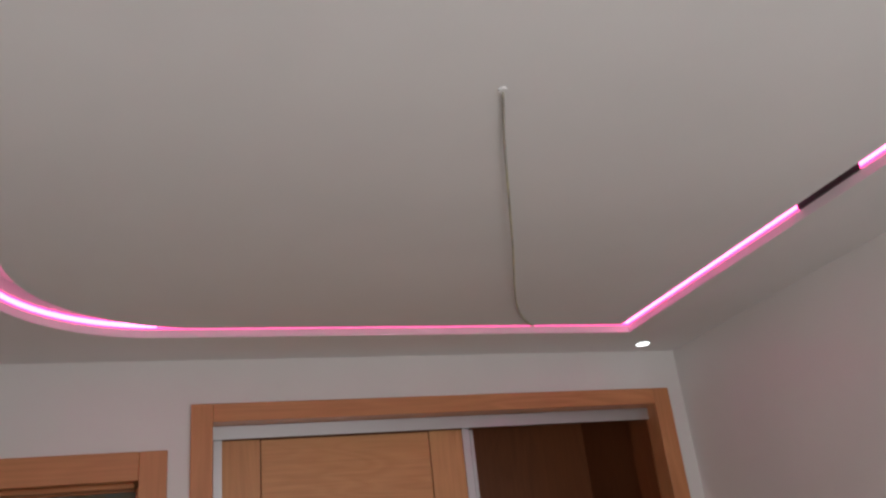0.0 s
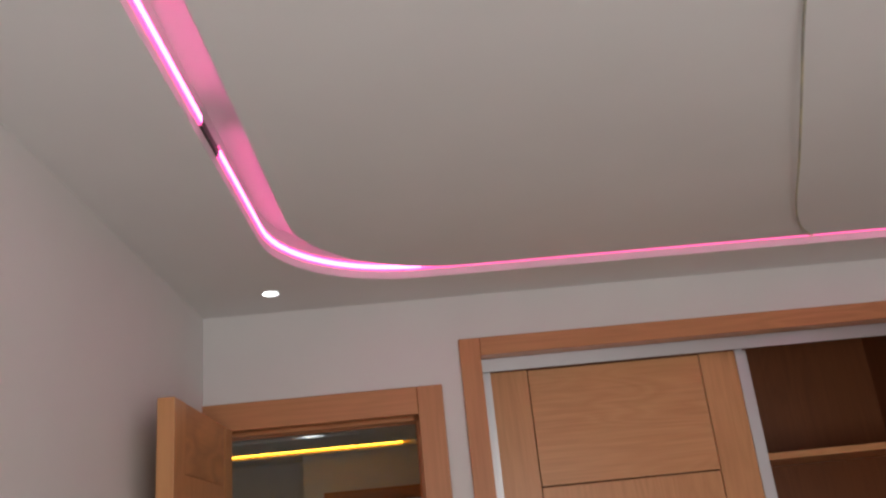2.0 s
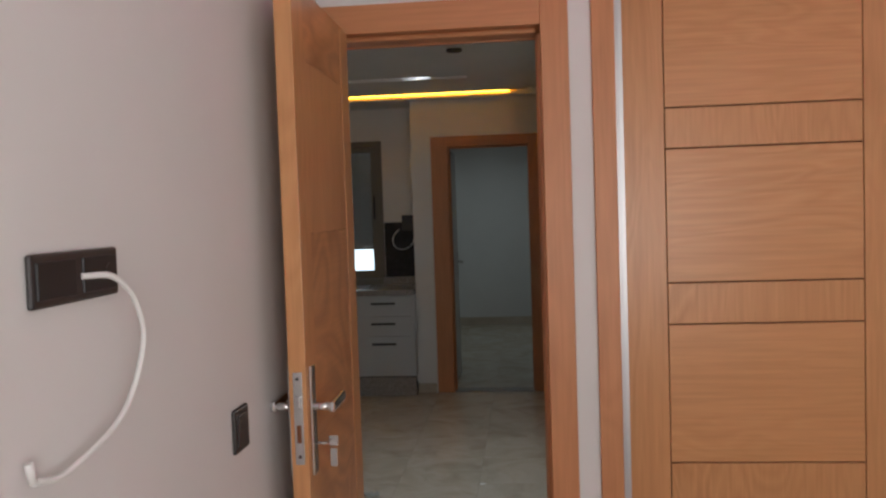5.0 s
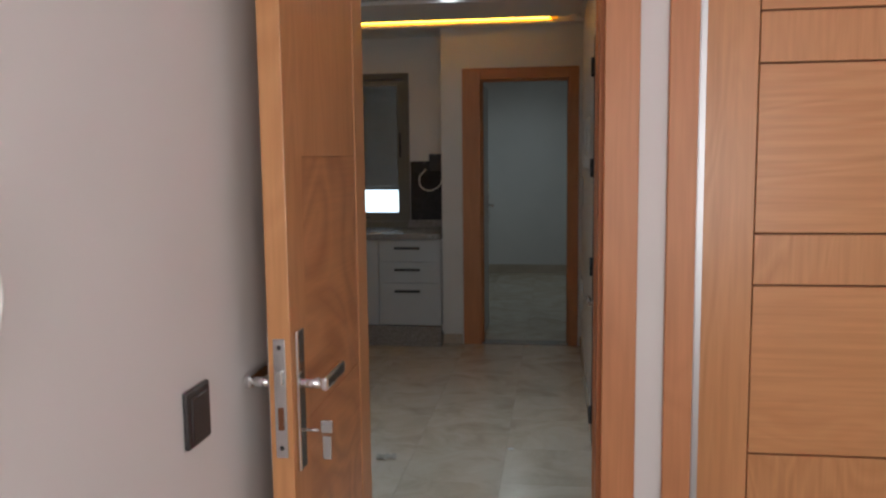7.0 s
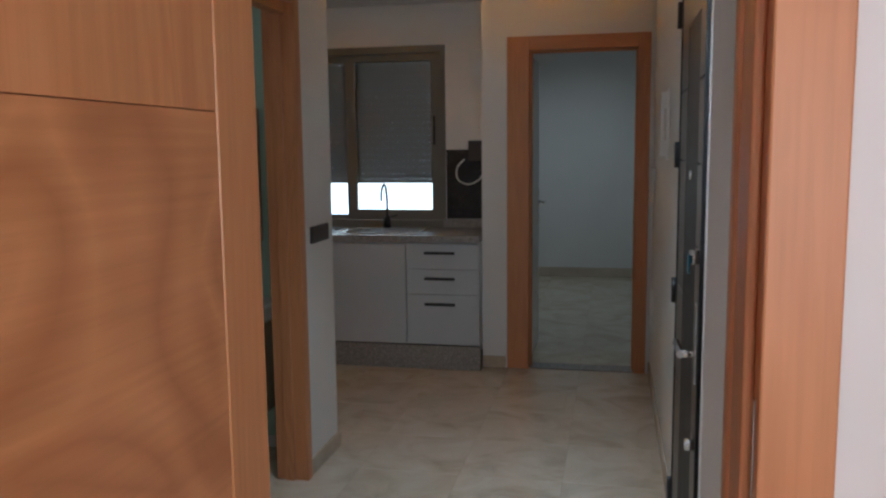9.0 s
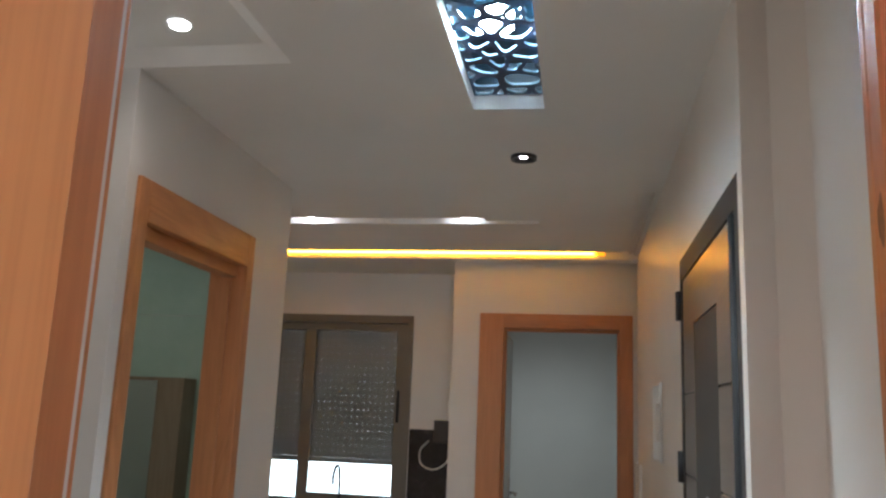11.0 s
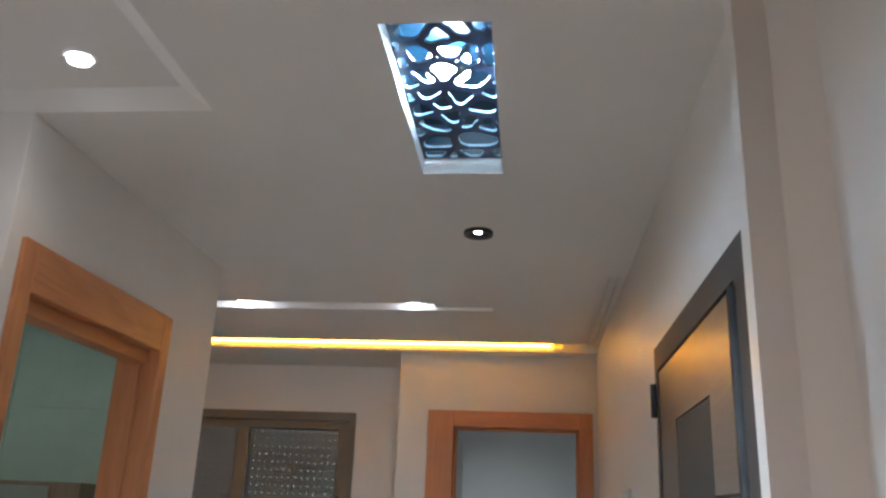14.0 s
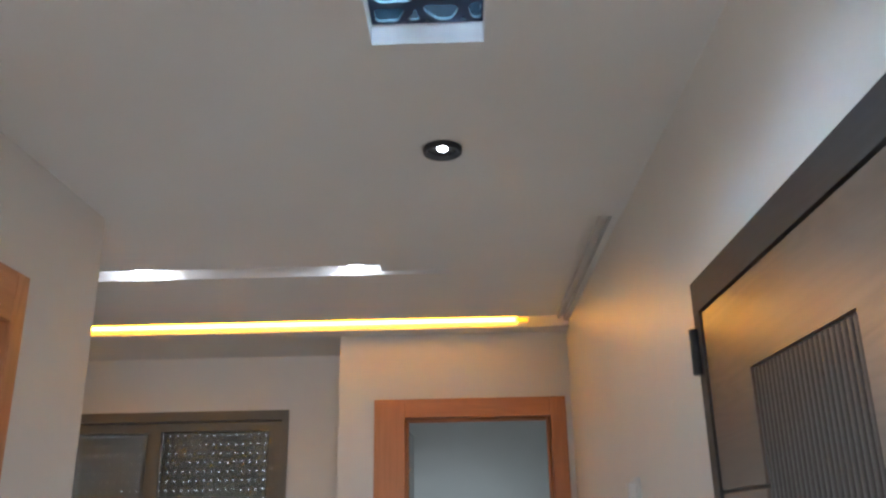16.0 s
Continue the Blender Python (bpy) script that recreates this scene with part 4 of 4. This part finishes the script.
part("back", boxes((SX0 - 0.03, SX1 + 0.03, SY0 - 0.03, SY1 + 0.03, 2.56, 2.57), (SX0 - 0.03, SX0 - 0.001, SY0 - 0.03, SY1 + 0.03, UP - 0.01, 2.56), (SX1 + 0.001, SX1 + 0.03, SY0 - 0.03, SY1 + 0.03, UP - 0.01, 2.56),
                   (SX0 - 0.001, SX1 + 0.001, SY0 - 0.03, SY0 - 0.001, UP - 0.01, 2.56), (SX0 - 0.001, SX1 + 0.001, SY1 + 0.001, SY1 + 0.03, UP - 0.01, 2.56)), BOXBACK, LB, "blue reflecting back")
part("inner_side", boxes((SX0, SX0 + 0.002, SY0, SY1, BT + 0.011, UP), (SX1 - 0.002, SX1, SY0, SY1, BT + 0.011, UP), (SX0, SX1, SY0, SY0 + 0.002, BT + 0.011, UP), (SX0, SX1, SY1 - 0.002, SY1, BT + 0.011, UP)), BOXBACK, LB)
part("lamp", rod((-0.535, 1.435, 2.474), (-0.535, 1.435, 2.51), 0.048, 28), LAMP, LB, "cold white lamp")

# ---- wall fittings in the hall ----
wall_plate(BX, 2.425, 2.65, 1.01, 1.085, 1, DARK, "switch_plate", "dark anthracite triple switch plate", "switch")
IC = thing("intercom", (-0.01, 2.91, 1.5), "white wall intercom with handset", "intercom")
part("body", box(-0.012, 0.0, 2.87, 2.96, 1.355, 1.665, 0.004), PLASTIC, IC)
part("handset", boxes((-0.034, -0.012, 2.88, 2.92, 1.58, 1.65), (-0.034, -0.012, 2.88, 2.92, 1.37, 1.44), (-0.034, -0.022, 2.885, 2.915, 1.44, 1.58)), PLASTIC, IC)
FB = thing("fuse_box", (-0.01, 4.1, 1.18), "white flush fuse box cover", "fuse box")
part("cover", box(-0.018, 0.0, 3.98, 4.22, 1.085, 1.29, 0.005), PLASTIC, FB)
TB = thing("telephone_box", (-0.01, 3.95, 0.46), "white low wall box cover", "wall box")
part("cover", box(-0.015, 0.0, 3.85, 4.03, 0.355, 0.575, 0.004), PLASTIC, TB)

# ---- bits left lying on the floor ----
def scrap(name, x, y, size, mat, label, seed):
    """A thin crumpled sheet lying on the floor."""
    bits = random.Random(seed)
    n = 7
    d = thing(name, (x, y, 0), label, "litter")
    bm = bmesh.new()
    rows = [[bm.verts.new((x + size * (i / (n - 1) - 0.5) * (1 + bits.uniform(-0.2, 0.2)), y + size * 0.7 * (j / (n - 1) - 0.5) * (1 + bits.uniform(-0.2, 0.2)),
                           0.001 + size * bits.uniform(0, 0.16))) for i in range(n)] for j in range(n)]
    for p, q in zip(rows, rows[1:]):
        for k in range(n - 1):
            bm.faces.new((p[k], p[k + 1], q[k + 1], q[k]))
    sheet = part("sheet", bm, mat, d)
    thick = sheet.modifiers.new("thickness", "SOLIDIFY")
    thick.thickness, thick.offset = 0.0006, 1
    return d


scrap("paper_scrap", -0.41, 2.0, 0.030, PLASTIC, "tiny white scrap of paper on the hall floor", 3)
scrap("plastic_film", -1.0, 1.82, 0.09, FILM, "crumpled piece of dull plastic film on the floor", 5)

# ---- bathroom ----
BYB = BY1 - 0.07
MC = thing("mirror_cabinet", (-2.0, BYB - 0.08, 1.3), "beige mirror cabinet over the washbasin", "mirror cabinet")
part("body", box(-2.4, -1.825, BYB - 0.12, BYB - 0.012, 1.0, 1.605, 0.003), BEIGE, MC)
part("mirror", box(-2.385, -1.93, BYB - 0.126, BYB - 0.121, 1.02, 1.592, 0.001), MIRROR, MC, "silvered mirror")
WB = thing("washbasin", (-1.95, 2.4, 0.8), "white ceramic washbasin on a cabinet", "washbasin")
part("basin", box(-2.30, -1.72, BYB - 0.40, BYB - 0.012, 0.66, 0.735, 0.015), CERAMIC, WB)
part("cabinet", box(-2.28, -1.74, BYB - 0.37, BYB - 0.012, 0.25, 0.66, 0.004), BEIGE, WB)
part("tap", boxes((-1.98, -1.94, BYB - 0.10, BYB - 0.06, 0.735, 0.86), (-1.98, -1.94, BYB - 0.2, BYB - 0.1, 0.83, 0.86)), BLACK, WB, "black tap")
# bathroom downlight is an unseen fixture, added to light the room
lit_downlight(-2.2, 2.0, ZH, 0.04, PLASTIC, "small white recessed downlight, lit", "bathroom downlights", 0.84)
lit_downlight(-0.62, 6.7, 2.55, 0.05, PLASTIC, "small white recessed downlight, lit", "far room downlights", 0.84)
for x, y, z, e, wide in ((-2.2, 2.0, ZH - 0.03, BATH_W, 150), (-0.62, 6.7, 2.52, FAR_W, 165), (-1.63, SL0 + 0.06, 2.43, HALL_W * 0.7, 150), (-0.86, SL0 + 0.06, 2.43, HALL_W * 0.75, 150),
                         (-1.318, 1.305, ZH + 0.01, TRAY_W, 150), (-0.535, 1.435, BT - 0.008, BOX_W, 98)):
    la = bpy.data.lights.new("downlight_beam", "SPOT")
    la.energy, la.spot_size, la.spot_blend, la.shadow_soft_size, la.color = e, radians(wide), 0.9, 0.03, ((0.80, 0.96, 1.0) if y > 5 else (0.80, 0.94, 1.0) if y > 3 else (0.76, 0.90, 1.0) if x > -1 else (1.0, 0.84, 0.68))
    new("downlight_beam", la).matrix_world = Matrix.Translation((x, y, z))

# ---- tiles, shared meshes ----
def tile_mesh(name, w, h, t, mat, axes):
    """A thin tile lying in the plane of axes, with a small chamfer."""
    bm = bmesh.new()
    c = 0.0005
    rows = []
    for d, i in ((0.0, 0.0), (t - c, 0.0), (t, c)):
        ring = []
        for a, b in ((i, i), (w - i, i), (w - i, h - i), (i, h - i)):
            co = {"xy": (a, b, d), "xz": (a, -d, b), "yz": (d, a, b)}[axes]
            ring.append(bm.verts.new(co))
        rows.append(ring)
    for p, q in zip(rows, rows[1:]):
        for k in range(4):
            bm.faces.new((p[k], p[(k + 1) % 4], q[(k + 1) % 4], q[k]))
    bm.faces.new(rows[-1])
    bmesh.ops.recalc_face_normals(bm, faces=bm.faces)
    me = bpy.data.meshes.new(name)
    bm.to_mesh(me)
    bm.free()
    me.materials.append(mat)
    return me


def lay(me, parent, at):
    o = new(me.name, me)
    o.parent = parent
    o.location = at
    return o


T = 0.45
me = tile_mesh("tile", T - 0.0008, T - 0.0008, 0.004, TILE, "xy")
for i in range(-11, 4):
    for j in range(0, 18):
        x, y = 0.02 + i * T, YH + j * T
        if (x + T > 0.3 and y < 4.2) or x < -4.7:
            continue
        lay(me, FLOOR, (x, y, -0.004))
bath = bpy.data.objects["wall_bathroom"]
me = tile_mesh("tile", 0.598, 0.298, 0.008, BATHTILE, "xz")
for i in range(3):
    for j in range(8):
        lay(me, bath, (-1.6 - 0.6 * (i + 1), BYB, 0.06 + 0.3 * j))
me = tile_mesh("tile", 0.598, 0.298, 0.008, BATHTILE, "yz")
for i in range(2):
    for j in range(8):
        lay(me, bath, (-3.3, BY0 + 0.07 + 0.52 * i, 0.06 + 0.3 * j))
